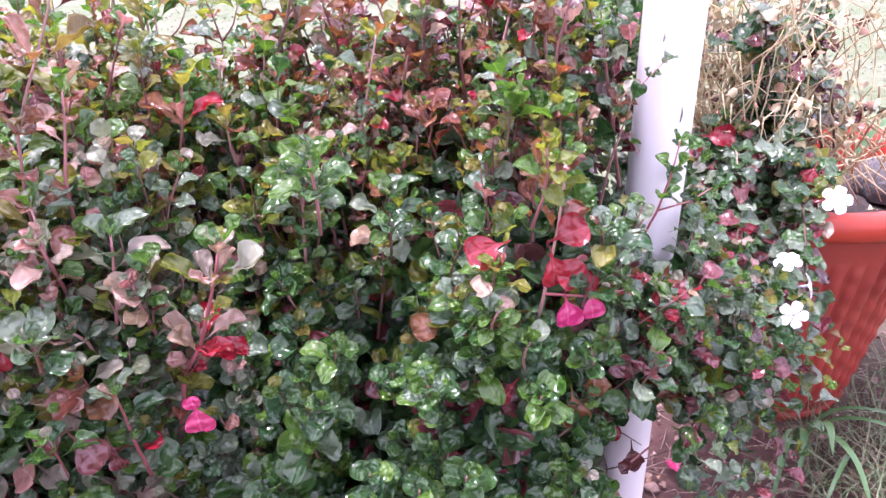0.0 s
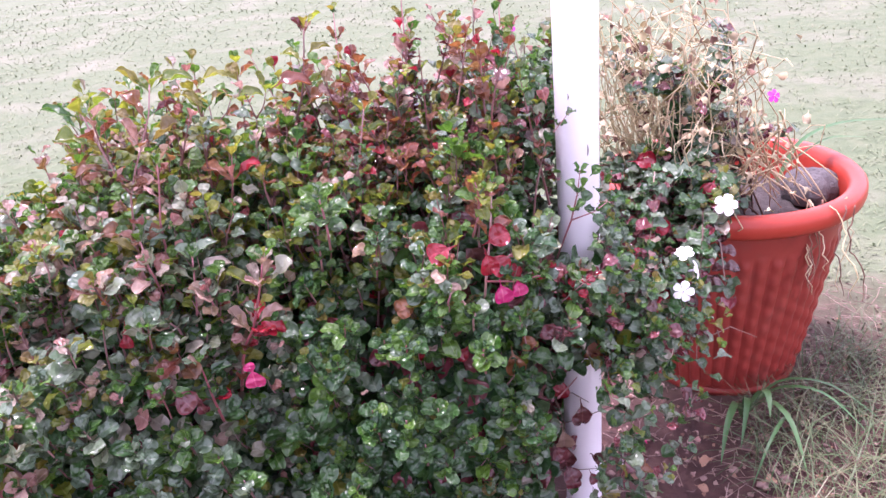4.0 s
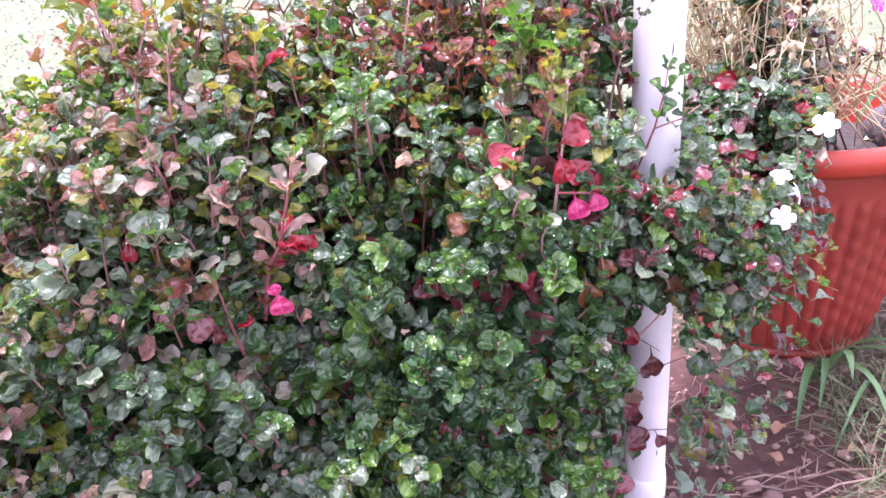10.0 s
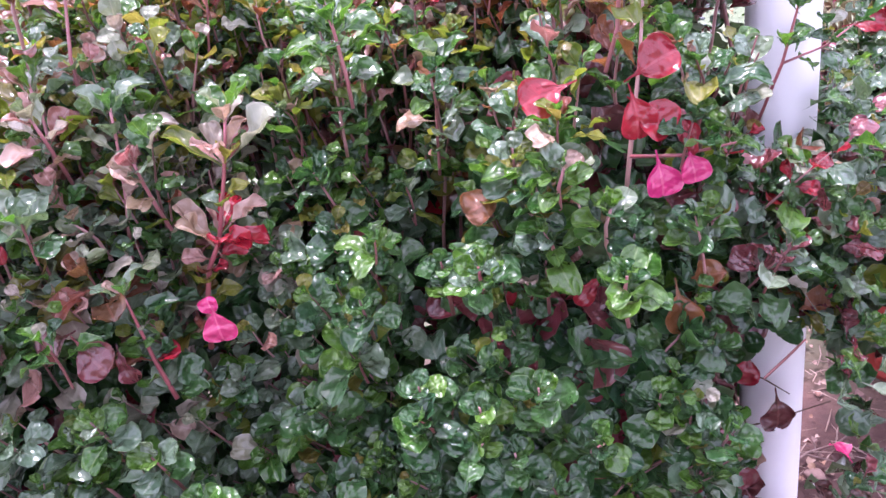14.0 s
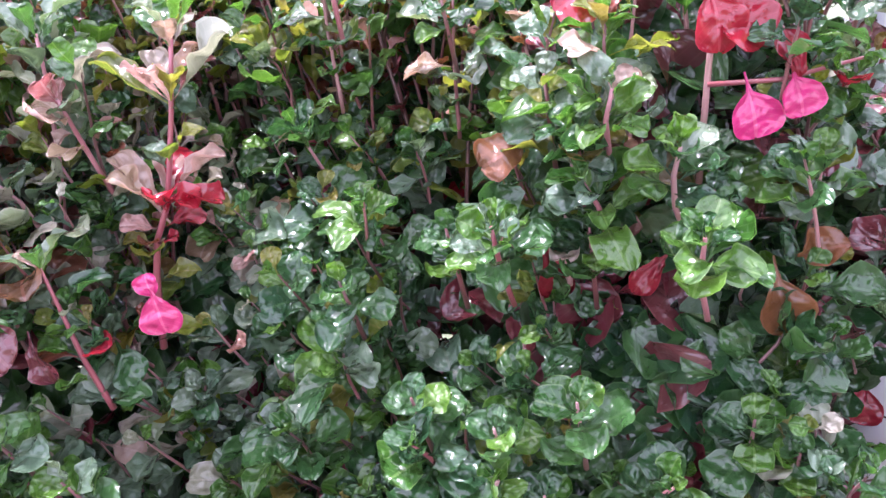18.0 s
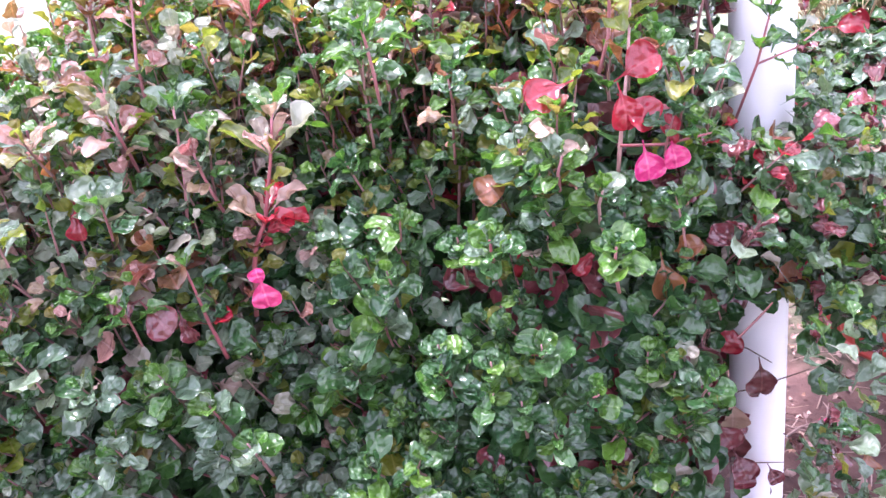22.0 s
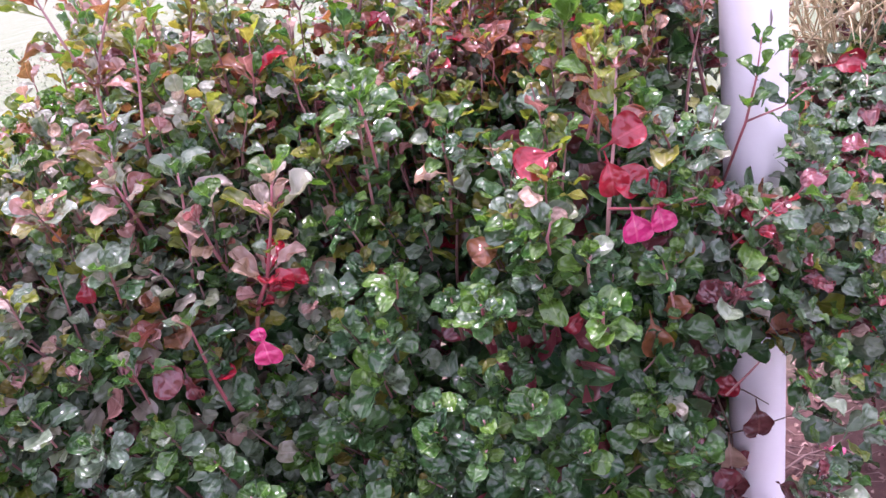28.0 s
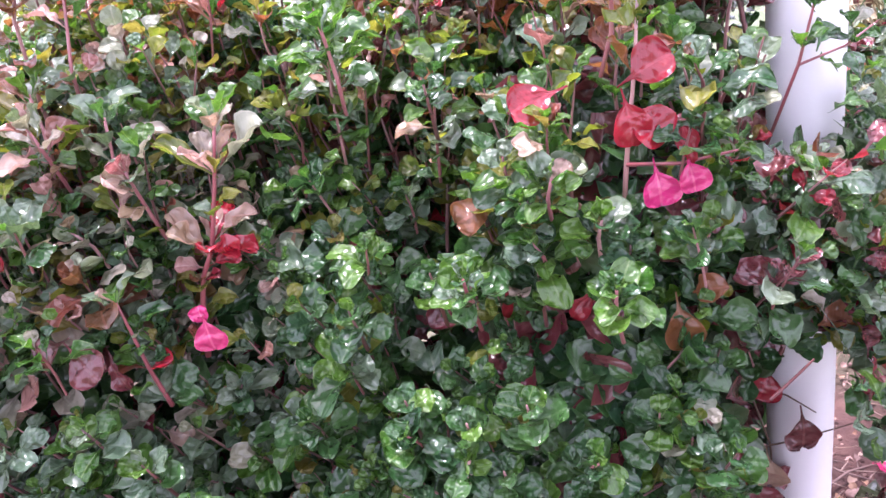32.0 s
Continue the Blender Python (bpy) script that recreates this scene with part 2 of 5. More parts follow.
BLADE = plain("grass_blade", [(0.045, 0.09, 0.03), (0.08, 0.12, 0.045), (0.15, 0.135, 0.075), (0.06, 0.1, 0.04)], 20, 0.5, 0.2, 0.001, per_piece=True)
BROAD = plain("broad_blade", [(0.04, 0.11, 0.035), (0.07, 0.16, 0.055)], 25, 0.4, 0.3, 0.001, per_piece=True)
PETAL = plain("white_petal", [(0.78, 0.78, 0.8), (0.84, 0.83, 0.85)], 50, 0.5, 0.2, 0.001)
PETAL_PINK = plain("pink_petal", [(0.7, 0.04, 0.4), (0.75, 0.08, 0.45)], 50, 0.5, 0.2, 0.001)
DRY_PETAL = plain("dry_petal", [(0.36, 0.28, 0.17), (0.48, 0.4, 0.27)], 50, 0.7, 0.2, 0.001, per_piece=True)
EYE_GREY = plain("flower_eye", [(0.35, 0.36, 0.42), (0.5, 0.5, 0.55)], 60, 0.6)
CLOD = plain("clod", [(0.14, 0.085, 0.075), (0.22, 0.14, 0.12), (0.3, 0.2, 0.17)], 50, 0.9, 0.7, 0.004, 120, per_piece=True)
LITTER = plain("fallen_leaf", [(0.2, 0.12, 0.08), (0.28, 0.16, 0.1), (0.16, 0.08, 0.06)], 50, 0.7, 0.3, 0.001, per_piece=True)


def ground_material():
    """Damp reddish soil by the pole and pot that thins into pale, dewy lawn with bare dry patches."""
    m, nt, bsdf = material("ground_soil_and_lawn")
    tc = nt.nodes.new("ShaderNodeTexCoord")
    sep = nt.nodes.new("ShaderNodeSeparateXYZ")
    nt.links.new(tc.outputs["Object"], sep.inputs[0])
    soil = ramp(nt, noise_tex(nt, 16, 8.0, 0.65), [(0.3, (0.038, 0.0165, 0.014)), (0.5, (0.066, 0.03, 0.0245)), (0.7, (0.118, 0.063, 0.05))])
    lawn = ramp(nt, noise_tex(nt, 9, 8.0, 0.7), [(0.3, (0.07, 0.102, 0.048)), (0.5, (0.087, 0.12, 0.058)), (0.7, (0.112, 0.136, 0.072))])
    bare = ramp(nt, noise_tex(nt, 1.3, 6.0, 0.65), [(0.48, (0, 0, 0)), (0.66, (1, 1, 1))])
    lawn = mix(nt, math_node(nt, "MULTIPLY", bare, 0.75), lawn, (0.16, 0.165, 0.115))
    wander = math_node(nt, "MULTIPLY", noise_tex(nt, 2.5, 4.0), 0.9)
    edge = math_node(nt, "ADD", math_node(nt, "ADD", math_node(nt, "ABSOLUTE", math_node(nt, "SUBTRACT", sep.outputs[1], 0.4)), 0.4), wander)
    along = math_node(nt, "ADD", math_node(nt, "SUBTRACT", math_node(nt, "ABSOLUTE", sep.outputs[0]), 0.7), wander)
    edge = math_node(nt, "MAXIMUM", edge, along)
    where = ramp(nt, math_node(nt, "MULTIPLY", math_node(nt, "SUBTRACT", edge, 1.55), 1.1), [(0.0, (0, 0, 0)), (0.7, (1, 1, 1))])
    nt.links.new(mix(nt, where, soil, lawn), bsdf.inputs["Base Color"])
    bsdf.inputs["Roughness"].default_value = 0.9
    bump(nt, noise_tex(nt, 70, 6.0, 0.7), 0.8, 0.006, bsdf)
    return m


GROUND = ground_material()


# ---- mesh helpers ----
def mesh_object(name, verts, faces, mats, parent=None, label="", uv=None, which=None, smooth=True):
    me = bpy.data.meshes.new(name)
    me.from_pydata(verts, [], faces)
    for m in (mats if isinstance(mats, (list, tuple)) else [mats]):
        me.materials.append(m)
    if smooth:
        me.polygons.foreach_set("use_smooth", [True] * len(me.polygons))
    if which is not None:
        me.polygons.foreach_set("material_index", which)
    if uv is not None:
        layer = me.uv_layers.new(name="UVMap")
        loops = np.empty(len(me.loops), dtype=np.int32)
        me.loops.foreach_get("vertex_index", loops)
        layer.data.foreach_set("uv", np.asarray(uv, dtype=np.float32)[loops].ravel())
    ob = new(name, me)
    if parent is not None:
        ob.parent = parent
    if label:
        ob["label"] = label
    return ob


def thing(name, place, label, category, group="", kind=""):
    ob = new(name)
    ob.location = place
    ob.empty_display_size = 0.05
    return tagged(ob, label, category, group, kind)


def child(name, verts, faces, mats, parent, label="", **more):
    """A part whose points are given in the world, hung under its thing."""
    origin = np.array(parent.location if parent.parent is None else parent.parent.location)
    if parent.parent is not None:
        origin = origin + np.array(parent.location)
    return mesh_object(name, (np.asarray(verts) - origin).tolist(), faces, mats, parent, label, **more)


def tube(points, radii, sides=6, cap=True):
    """A tapered tube along points."""
    pts = [Vector(p) for p in points]
    verts, faces = [], []
    side = Vector((1, 0, 0))
    for i, p in enumerate(pts):
        d = (pts[min(i + 1, len(pts) - 1)] - pts[max(i - 1, 0)]).normalized()
        a = d.cross(side if abs(d.dot(side)) < 0.9 else Vector((0, 1, 0))).normalized()
        b = d.cross(a)
        for k in range(sides):
            t = 2 * math.pi * k / sides
            verts.append(tuple(p + (math.cos(t) * a + math.sin(t) * b) * float(radii[i])))
    for i in range(len(pts) - 1):
        for k in range(sides):
            q = (k + 1) % sides
            faces.append((i * sides + k, i * sides + q, (i + 1) * sides + q, (i + 1) * sides + k))
    if cap:
        faces.append(tuple(range(sides - 1, -1, -1)))
        faces.append(tuple((len(pts) - 1) * sides + k for k in range(sides)))
    return verts, faces


def join(pieces):
    verts, faces = [], []
    for v, f in pieces:
        n = len(verts)
        verts += list(v)
        faces += [tuple(i + n for i in face) for face in f]
    return verts, faces


def lathe(profile, steps, wobble=None):
    verts, faces = [], []
    n = len(profile)
    for k in range(steps):
        a = 2 * math.pi * k / steps
        for j, (r, z) in enumerate(profile):
            rr = r + (wobble(a, j, z) if wobble else 0.0)
            verts.append((rr * math.cos(a), rr * math.sin(a), z))
    for k in range(steps):
        q = (k + 1) % steps
        for j in range(n - 1):
            faces.append((k * n + j, q * n + j, q * n + j + 1, k * n + j + 1))
    return verts, faces


def leaf_shape(seed, fold, curl, wave, slim=1.0, notch=0.03, grade="plain", cup=0.5, spoon=False):
    """A rounded leaf of length 1 along +y with its upper side at +z: petiole, midrib, cupped blade with puckers and a wavy, rolled edge."""
    r = np.random.default_rng(seed)
    rows = [(-0.45, 0.024), (0.0, 0.07), (0.12, 0.23), (0.3, 0.395), (0.52, 0.49), (0.74, 0.5), (0.9, 0.42), (0.98, 0.27), (1.0, 0.13)]
    cols = [-1, -0.62, 0, 0.62, 1]
    if grade == "fine":
        rows = [(-0.45, 0.024), (-0.2, 0.028), (0.0, 0.07), (0.09, 0.19), (0.2, 0.31), (0.34, 0.42), (0.48, 0.48), (0.62, 0.505), (0.76, 0.495), (0.88, 0.435), (0.95, 0.34), (0.99, 0.22), (1.0, 0.11)]
        cols = [-1, -0.86, -0.6, -0.3, 0, 0.3, 0.6, 0.86, 1]
    if grade == "coarse":
        rows = [(-0.2, 0.02), (0.03, 0.12), (0.2, 0.36), (0.48, 0.5), (0.75, 0.5), (0.93, 0.34), (1.0, 0.14)]
        cols = [-1, 0, 1]
    if spoon:
        rows = [(v, w * float(np.interp(v, [0.0, 0.25, 0.6, 1.0], [1.3, 0.5, 0.85, 1.0]))) for v, w in rows]
    phase, skew, lop = r.uniform(0, 6.28), r.uniform(-0.08, 0.08), r.uniform(-0.12, 0.12)
    verts, uv = [], []
    for v, w in rows:
        for u in cols:
            vv = max(v, 0.0)
            grown = min(1.0, 3.0 * vv)
            x = u * w * slim * (1.0 + lop * u * grown) + skew * vv * vv
            y = v - (notch if u == 0 and v > 0.96 else 0.0)
            z = fold * abs(x) + cup * x * x * 2.0 - curl * vv ** 2.2
            z += 1.5 * wave * u * u * grown * math.sin(phase + 9.0 * v + (2.2 if u > 0 else 0.0))
            z += 0.05 * grown * math.sin(phase + 13.0 * v) * math.sin(3.1 * abs(u)) + 0.05 * grown * (abs(u) == 1)
            z += 0.06 * vv * math.sin(phase * 2 + 4 * v) * (1 - abs(u))
            verts.append((x, y, z))
            uv.append((0.5 + 0.5 * u, vv))
    n = len(cols)
    faces = [(i * n + k, i * n + k + 1, (i + 1) * n + k + 1, (i + 1) * n + k) for i in range(len(rows) - 1) for k in range(n - 1)]
    return np.array(verts), faces, np.array(uv)


# seed, fold, curl, wave, breadth, notch, cup
ROUNDED = ((1, 0.1, 0.25, 0.06, 1.0, 0.03, 0.2), (2, -0.1, 0.4, 0.08, 1.04, 0.05, 0.15), (3, 0.25, 0.2, 0.06, 0.97, 0.03, 0.15),
           (4, -0.2, 0.3, 0.07, 1.02, 0.06, -0.1), (5, 0.12, -0.2, 0.08, 1.0, 0.03, 0.3), (6, 0.35, 0.3, 0.08, 0.93, 0.03, 0.2),
           (7, -0.1, 0.2, 0.1, 1.06, 0.07, 0.1), (8, 0.1, 0.55, 0.09, 0.98, 0.03, 0.2),
           (31, 0.2, 0.4, 0.07, 0.8, 0.03, 0.2), (32, 0.3, 0.25, 0.07, 0.76, 0.03, 0.2), (33, 0.1, 0.6, 0.08, 0.84, 0.03, 0.15), (41, 0.05, 0.15, 0.04, 1.12, 0.03, 0.1))
SHAPES = [leaf_shape(n, f, c, w, b, k, cup=q) for n, f, c, w, b, k, q in ROUNDED]
FINE = [leaf_shape(n, f, c, w, b, k, "fine", q) for n, f, c, w, b, k, q in ROUNDED]
ROUND = 11                                              # the flattest, roundest one
SPOONS = (8, 9, 10)                                     # the narrower ones
COARSE = [leaf_shape(11, 0.25, 0.3, 0.08, 1.05, 0.05, "coarse"), leaf_shape(12, 0.1, 0.4, 0.1, 1.1, 0.05, "coarse")]
SPOON = [leaf_shape(21, 0.35, 0.3, 0.07, 0.76, 0.02, "fine", 0.5, True), leaf_shape(22, 0.5, 0.05, 0.06, 0.7, 0.02, "fine", 0.5, True), leaf_shape(23, 0.25, 0.6, 0.08, 0.82, 0.03, "fine", 0.4, True)]


def frames_of(axis, up):
    """Turns with y along axis and z towards up, for rows of vectors."""
    y = axis / np.linalg.norm(axis, axis=1, keepdims=True)
    z = up - (up * y).sum(1, keepdims=True) * y
    z /= np.maximum(np.linalg.norm(z, axis=1, keepdims=True), 1e-6)
    x = np.cross(y, z)
    return np.stack([x, y, z], axis=2)


class Leaves:
    """Collects leaves (place, turn, size, shape, colour) to be joined or set out one by one."""

    def __init__(self):
        self.place, self.turn, self.size, self.shape, self.colour = [], [], [], [], []

    def add(self, place, axis, up, size, shape, colour):
        self.place.append(place), self.turn.append((axis, up)), self.size.append(size), self.shape.append(shape), self.colour.append(colour)

    def arrays(self):
        axis = np.array([a for a, _ in self.turn], float)
        up = np.array([u for _, u in self.turn], float)
        return np.array(self.place, float), frames_of(axis, up), np.array(self.size, float), np.array(self.shape), np.array(self.colour)


def joined_leaves(name, shapes, place, turn, size, shape, colour, parent, mats=LEAVES, label=""):
    allv, allf, alluv, allm, n = [], [], [], [], 0
    for s, (sv, sf, suv) in enumerate(shapes):
        pick = np.nonzero(shape == s)[0]
        if not len(pick):
            continue
        v = np.einsum("nij,kj->nki", turn[pick] * size[pick, None, None], sv) + place[pick, None]
        f = (np.array(sf)[None] + (np.arange(len(pick)) * len(sv))[:, None, None] + n).reshape(-1, 4)
        allv.append(v.reshape(-1, 3)), allf.append(f), alluv.append(np.tile(suv, (len(pick), 1)))
        allm.append(np.repeat(colour[pick], len(sf)))
        n += len(pick) * len(sv)
    ob = child(name, np.concatenate(allv), np.concatenate(allf).tolist(), mats, parent, label,
               uv=np.concatenate(alluv), which=np.concatenate(allm).astype(np.int32))
    ob["kind"] = "stuff"
    return ob


leaf_meshes = {}


def single_leaf(parent, place, turn, size, shape, colour, name="leaf", label="", shapes=FINE):
    """One leaf as an object of its own on a shared mesh."""
    key = (id(shapes), shape, colour)
    if key not in leaf_meshes:
        v, f, uv = shapes[shape]
        probe = mesh_object("leaf", (v * 0.026).tolist(), f, LEAVES[colour], uv=uv)
        leaf_meshes[key] = probe.data
        bpy.data.objects.remove(probe)
    ob = new(name, leaf_meshes[key])
    ob.parent = parent
    m = Matrix(turn.tolist()).to_4x4()
    ob.matrix_basis = Matrix.Translation(Vector(place) - parent.location) @ m @ Matrix.Scale(float(size) / 0.026, 4)
    if label:
        ob["label"] = label
    return ob


# ---- ground ----
def make_ground():
    xs = np.concatenate([np.linspace(-400, -3, 12), np.linspace(-2.9, 3.5, 130), np.linspace(3.6, 400, 12)])
    ys = np.concatenate([np.linspace(-400, -1.1, 10), np.linspace(-1.0, 4.0, 110), np.linspace(4.1, 600, 14)])
    verts = []
    for y in ys:
        for x in xs:
            near = abs(x) < 3.2 and -0.9 < y < 3.9
            z = 0.014 * noise.noise((x * 5, y * 5, 0)) + 0.008 * noise.noise((x * 17, y * 17, 3)) if near else 0.0
            verts.append((x, y, z - 0.004))
    n = len(xs)
    faces = [(j * n + i, j * n + i + 1, (j + 1) * n + i + 1, (j + 1) * n + i) for j in range(len(ys) - 1) for i in range(n - 1)]
    tagged(mesh_object("ground", verts, faces, GROUND), "damp reddish soil running into a pale dewy lawn", "ground", kind="structure")


make_ground()


# ---- white post ----
POST = (0.241, 0.767)


def make_post():
    post = thing("post", (*POST, 0), "round white-painted metal post standing in the soil", "post")
    prof = [(0.0, 1.55), (0.0285, 1.55), (0.0315, 1.546)] + [(0.0315 + 0.0004 * math.sin(7 * z), z) for z in np.linspace(1.5, 0.05, 30)] + [(0.0318, -0.05)]
    v, f = lathe(prof, 40)
    child("shaft", np.array(v) + (*POST, 0), f, PAINT, post)
    rr = random.Random(4)
    v, f = lathe([(0.031, 0.06), (0.0345, 0.056), (0.0355, 0.035), (0.035, 0.0), (0.034, -0.03)], 32, lambda a, j, z: 0.0012 * math.sin(3 * a))
    child("base_sleeve", np.array(v) + (*POST, 0), f, PAINT, post, "slightly wider painted sleeve at the foot")
    for z, a, h in ((0.752, -72, 0.008), (0.12, -70, 0.006), (0.83, -120, 0.004)):
        c = np.array([POST[0] + 0.0318 * math.cos(radians(a)), POST[1] + 0.0318 * math.sin(radians(a)), z])
        v, f = tube([c + (0, 0, h), c + (0.0006, -0.0002, 0), c + (-0.0003, 0, -h)], [0.0004, 0.0011, 0.0005], 5)
        child("paint_chip", v, f, GRIME, post, "small dark chip in the paint")


make_post()


# ---- red pot ----
POT, POT_R, POT_H, POT_B = (0.65, 1.30), 0.28, 0.482, 0.179


def make_pot():
    pot = thing("flower_pot", (*POT, 0), "large red plastic flower pot with moulded upright ribs", "flower pot")
    ribs, top = 46, POT_H - 0.045

    def relief(a, j, z):
        if not 0.02 < z < top - 0.055:
            return 0.0
        fade = min(1.0, (z - 0.02) / 0.02, (top - 0.055 - z) / 0.02)
        rib = abs(math.sin(a * ribs / 2))
        beads = 0.5 + 0.5 * math.cos(2 * math.pi * z / 0.042 + (math.pi if int(a * ribs / (2 * math.pi)) % 2 else 0))
        return fade * (0.007 * rib ** 0.7 + 0.0032 * beads * rib - 0.004)

    body_top = POT_R - 0.03
    zs = np.linspace(0.0, top, 70)
    prof = [(POT_B - 0.015, 0.0)] + [(POT_B + (body_top - POT_B) * (z / top) ** 0.92, z) for z in zs]
    v, f = lathe(prof, ribs * 8, relief)
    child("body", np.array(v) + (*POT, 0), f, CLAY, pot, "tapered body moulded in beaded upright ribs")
    lip = [(body_top - 0.004, top - 0.004), (POT_R - 0.012, top - 0.002), (POT_R - 0.003, top + 0.006), (POT_R, top + 0.02), (POT_R - 0.002, POT_H - 0.008),
           (POT_R - 0.01, POT_H), (POT_R - 0.03, POT_H - 0.001), (POT_R - 0.037, POT_H - 0.008), (POT_R - 0.04, POT_H - 0.03), (POT_R - 0.05, POT_H - 0.12)]
    v, f = lathe(lip, 96)
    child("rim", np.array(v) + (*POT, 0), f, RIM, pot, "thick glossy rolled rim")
    v, f = lathe([(POT_B - 0.012, 0.0), (POT_B + 0.006, 0.0), (POT_B + 0.008, 0.012), (POT_B + 0.002, 0.02)], 96)
    child("foot_ring", np.array(v) + (*POT, 0), f, CLAY, pot)
    # soil in the pot, mounded and lumpy
    verts, faces, rings, seg = [], [], 14, 48
    for i in range(rings + 1):
        r = (POT_R - 0.044) * i / rings
        for k in range(seg):
            a = 2 * math.pi * k / seg
            x, y = r * math.cos(a), r * math.sin(a)
            z = POT_H - 0.095 + 0.025 * (1 - (i / rings) ** 2) + 0.012 * noise.noise((x * 22, y * 22, 5)) + 0.006 * noise.noise((x * 60, y * 60, 9))
            verts.append((POT[0] + x, POT[1] + y, z))
    for i in range(rings):
        for k in range(seg):
            q = (k + 1) % seg
            faces.append((i * seg + k, i * seg + q, (i + 1) * seg + q, (i + 1) * seg + k))
    soil = thing("potting_soil", (*POT, POT_H - 0.08), "dark lumpy potting soil filling the red pot", "soil", kind="stuff")
    child("soil_bed", verts, faces, POT_SOIL, soil)


make_pot()


# ---- the hedge of bloodleaf shrubs ----
def crest(x):
    """Height of the hedge's crest along its length."""
    return float(np.interp(x, [-1.1, -0.8, -0.66, -0.55, -0.45, -0.36, -0.15, -0.05, 0.12, 0.22, 0.28, 0.36, 0.46], [0.34, 0.46, 0.59, 0.71, 0.775, 0.785, 0.785, 0.785, 0.79, 0.77, 0.65, 0.58, 0.5]))


PROFILE = np.array([(0.50, 0.05), (0.44, 0.22), (0.425, 0.38), (0.485, 0.5), (0.55, 0.62), (0.605, 0.685), (0.67, 0.725), (0.76, 0.75), (0.87, 0.765), (0.96, 0.765), (1.03, 0.72), (1.08, 0.58), (1.08, 0.4)])
CREST = 0.765
HOLLOWS = ((-0.1, 0.65, 0.1, 0.06, 0.1), (0.09, 0.53, 0.06, 0.06, 0.08), (-0.19, 0.5, 0.06, 0.07, 0.08), (-0.2, 0.4, 0.12, 0.04, 0.05), (0.13, 0.4, 0.09, 0.07, 0.08), (0.0, 0.42, 0.08, 0.035, 0.05))   # x, z, breadth, height, depth
ARC = np.concatenate([[0], np.cumsum(np.linalg.norm(np.diff(PROFILE, axis=0), axis=1))])


def clump(x, y, z):
    """Where the growth bunches into heads (positive) or opens into dark hollows (negative)."""
    return noise.noise((x * 12.0 + 5, y * 9.0, z * 8.0 + 2)) + 0.5 * noise.noise((x * 23.0, y * 20.0, z * 17.0 + 7))


def surface(x, s):
    """A place on the hedge's outside and its outward way: x along it, s from the front foot over the crest to the back."""
    y0, z = np.interp(s, ARC, PROFILE[:, 0]), np.interp(s, ARC, PROFILE[:, 1])
    y2, z2 = np.interp(s + 0.03, ARC, PROFILE[:, 0]), np.interp(s + 0.03, ARC, PROFILE[:, 1])
    lift = 1.0 + (crest(x) / CREST - 1.0) * min(1.0, max(0.0, (s - 0.35) / 0.5))
    end = float(np.interp(x, [0.14, 0.3, 0.44], [0.0, 0.45, 1.0]))     # rounded end by the post
    y = y0 + end * (0.72 - y0) * 0.8
    y = 0.42 + (y - 0.42) * float(np.interp(x, [-0.9, -0.5, -0.15], [0.5, 0.66, 1.0]))
    y += float(np.interp(x, [-0.9, -0.34, -0.23], [-0.07, -0.075, 0.0])) * (1.0 if s < 0.75 else 0.5)
    out = np.array([1.1 * end, -(z2 - z), y2 - y0])
    out /= np.linalg.norm(out)
    lump = 0.055 * noise.noise((x * 6.0, y * 6.0, z * 6.0)) + 0.05 * clump(x, y, z)
    lump -= sum(d * math.exp(-((x - a) / w) ** 2 - ((z - b) / h) ** 2) for a, b, w, h, d in HOLLOWS)
    return np.array([x, y, z * lift]) + out * lump, out


def clear_of_post(p, wide=0.019):
    """False where foliage would hang before the bare upper or lower length of the post."""
    x, y, z = p
    wide *= 1.15 + 0.35 * noise.noise((x * 20, y * 9, z * 32))
    if y > 0.72 or abs(x - (POST[0] - (POST[1] - y) * 0.19)) > wide + 0.02 * (POST[1] - y):
        return not (math.hypot(x - POST[0], y - POST[1]) < 0.045)
    high, low = 0.6 + (POST[1] - y) * 0.32, 0.36 + (POST[1] - y) * 0.62
    return low + 0.02 < z < high - 0.02


def pick(r, table):
    return r.choices([k for k, _ in table], [w for _, w in table])[0]


# LOW leans to dark green leaves, deepening the shade there by colour
LOW = [(G_, 78), (F_, 11), (Y_, 6), (O_, 4), (W_, 1)]
MID = [(G_, 36), (F_, 18), (O_, 12), (Y_, 18), (R_, 5), (W_, 4), (D_, 1), (B_, 6)]
# MID_LEFT is mostly pale leaves that stand for sky sheen there
MID_LEFT = [(S_, 36), (Y_, 16), (F_, 18), (B_, 12), (O_, 12), (G_, 8), (R_, 3)]
HIGH = [(O_, 22), (G_, 20), (F_, 11), (R_, 17), (D_, 2), (W_, 10), (Y_, 6), (S_, 7), (B_, 8)]
LEFT = [(O_, 42), (F_, 28), (G_, 4), (R_, 8), (D_, 1), (S_, 9), (Y_, 4), (B_, 7)]
BACK = [(O_, 20), (R_, 25), (W_, 14), (G_, 12), (F_, 6), (D_, 3), (Y_, 7), (S_, 5), (B_, 11)]
SIDE = [(G_, 30), (Y_, 34), (F_, 6), (W_, 15), (S_, 9), (O_, 4), (D_, 1), (B_, 2)]
# PALE gathers the lightened leaves where highlights lie, low at the hedge's far end
PALE = [(Y_, 42), (G_, 26), (S_, 17), (F_, 10), (B_, 4), (O_, 3)]


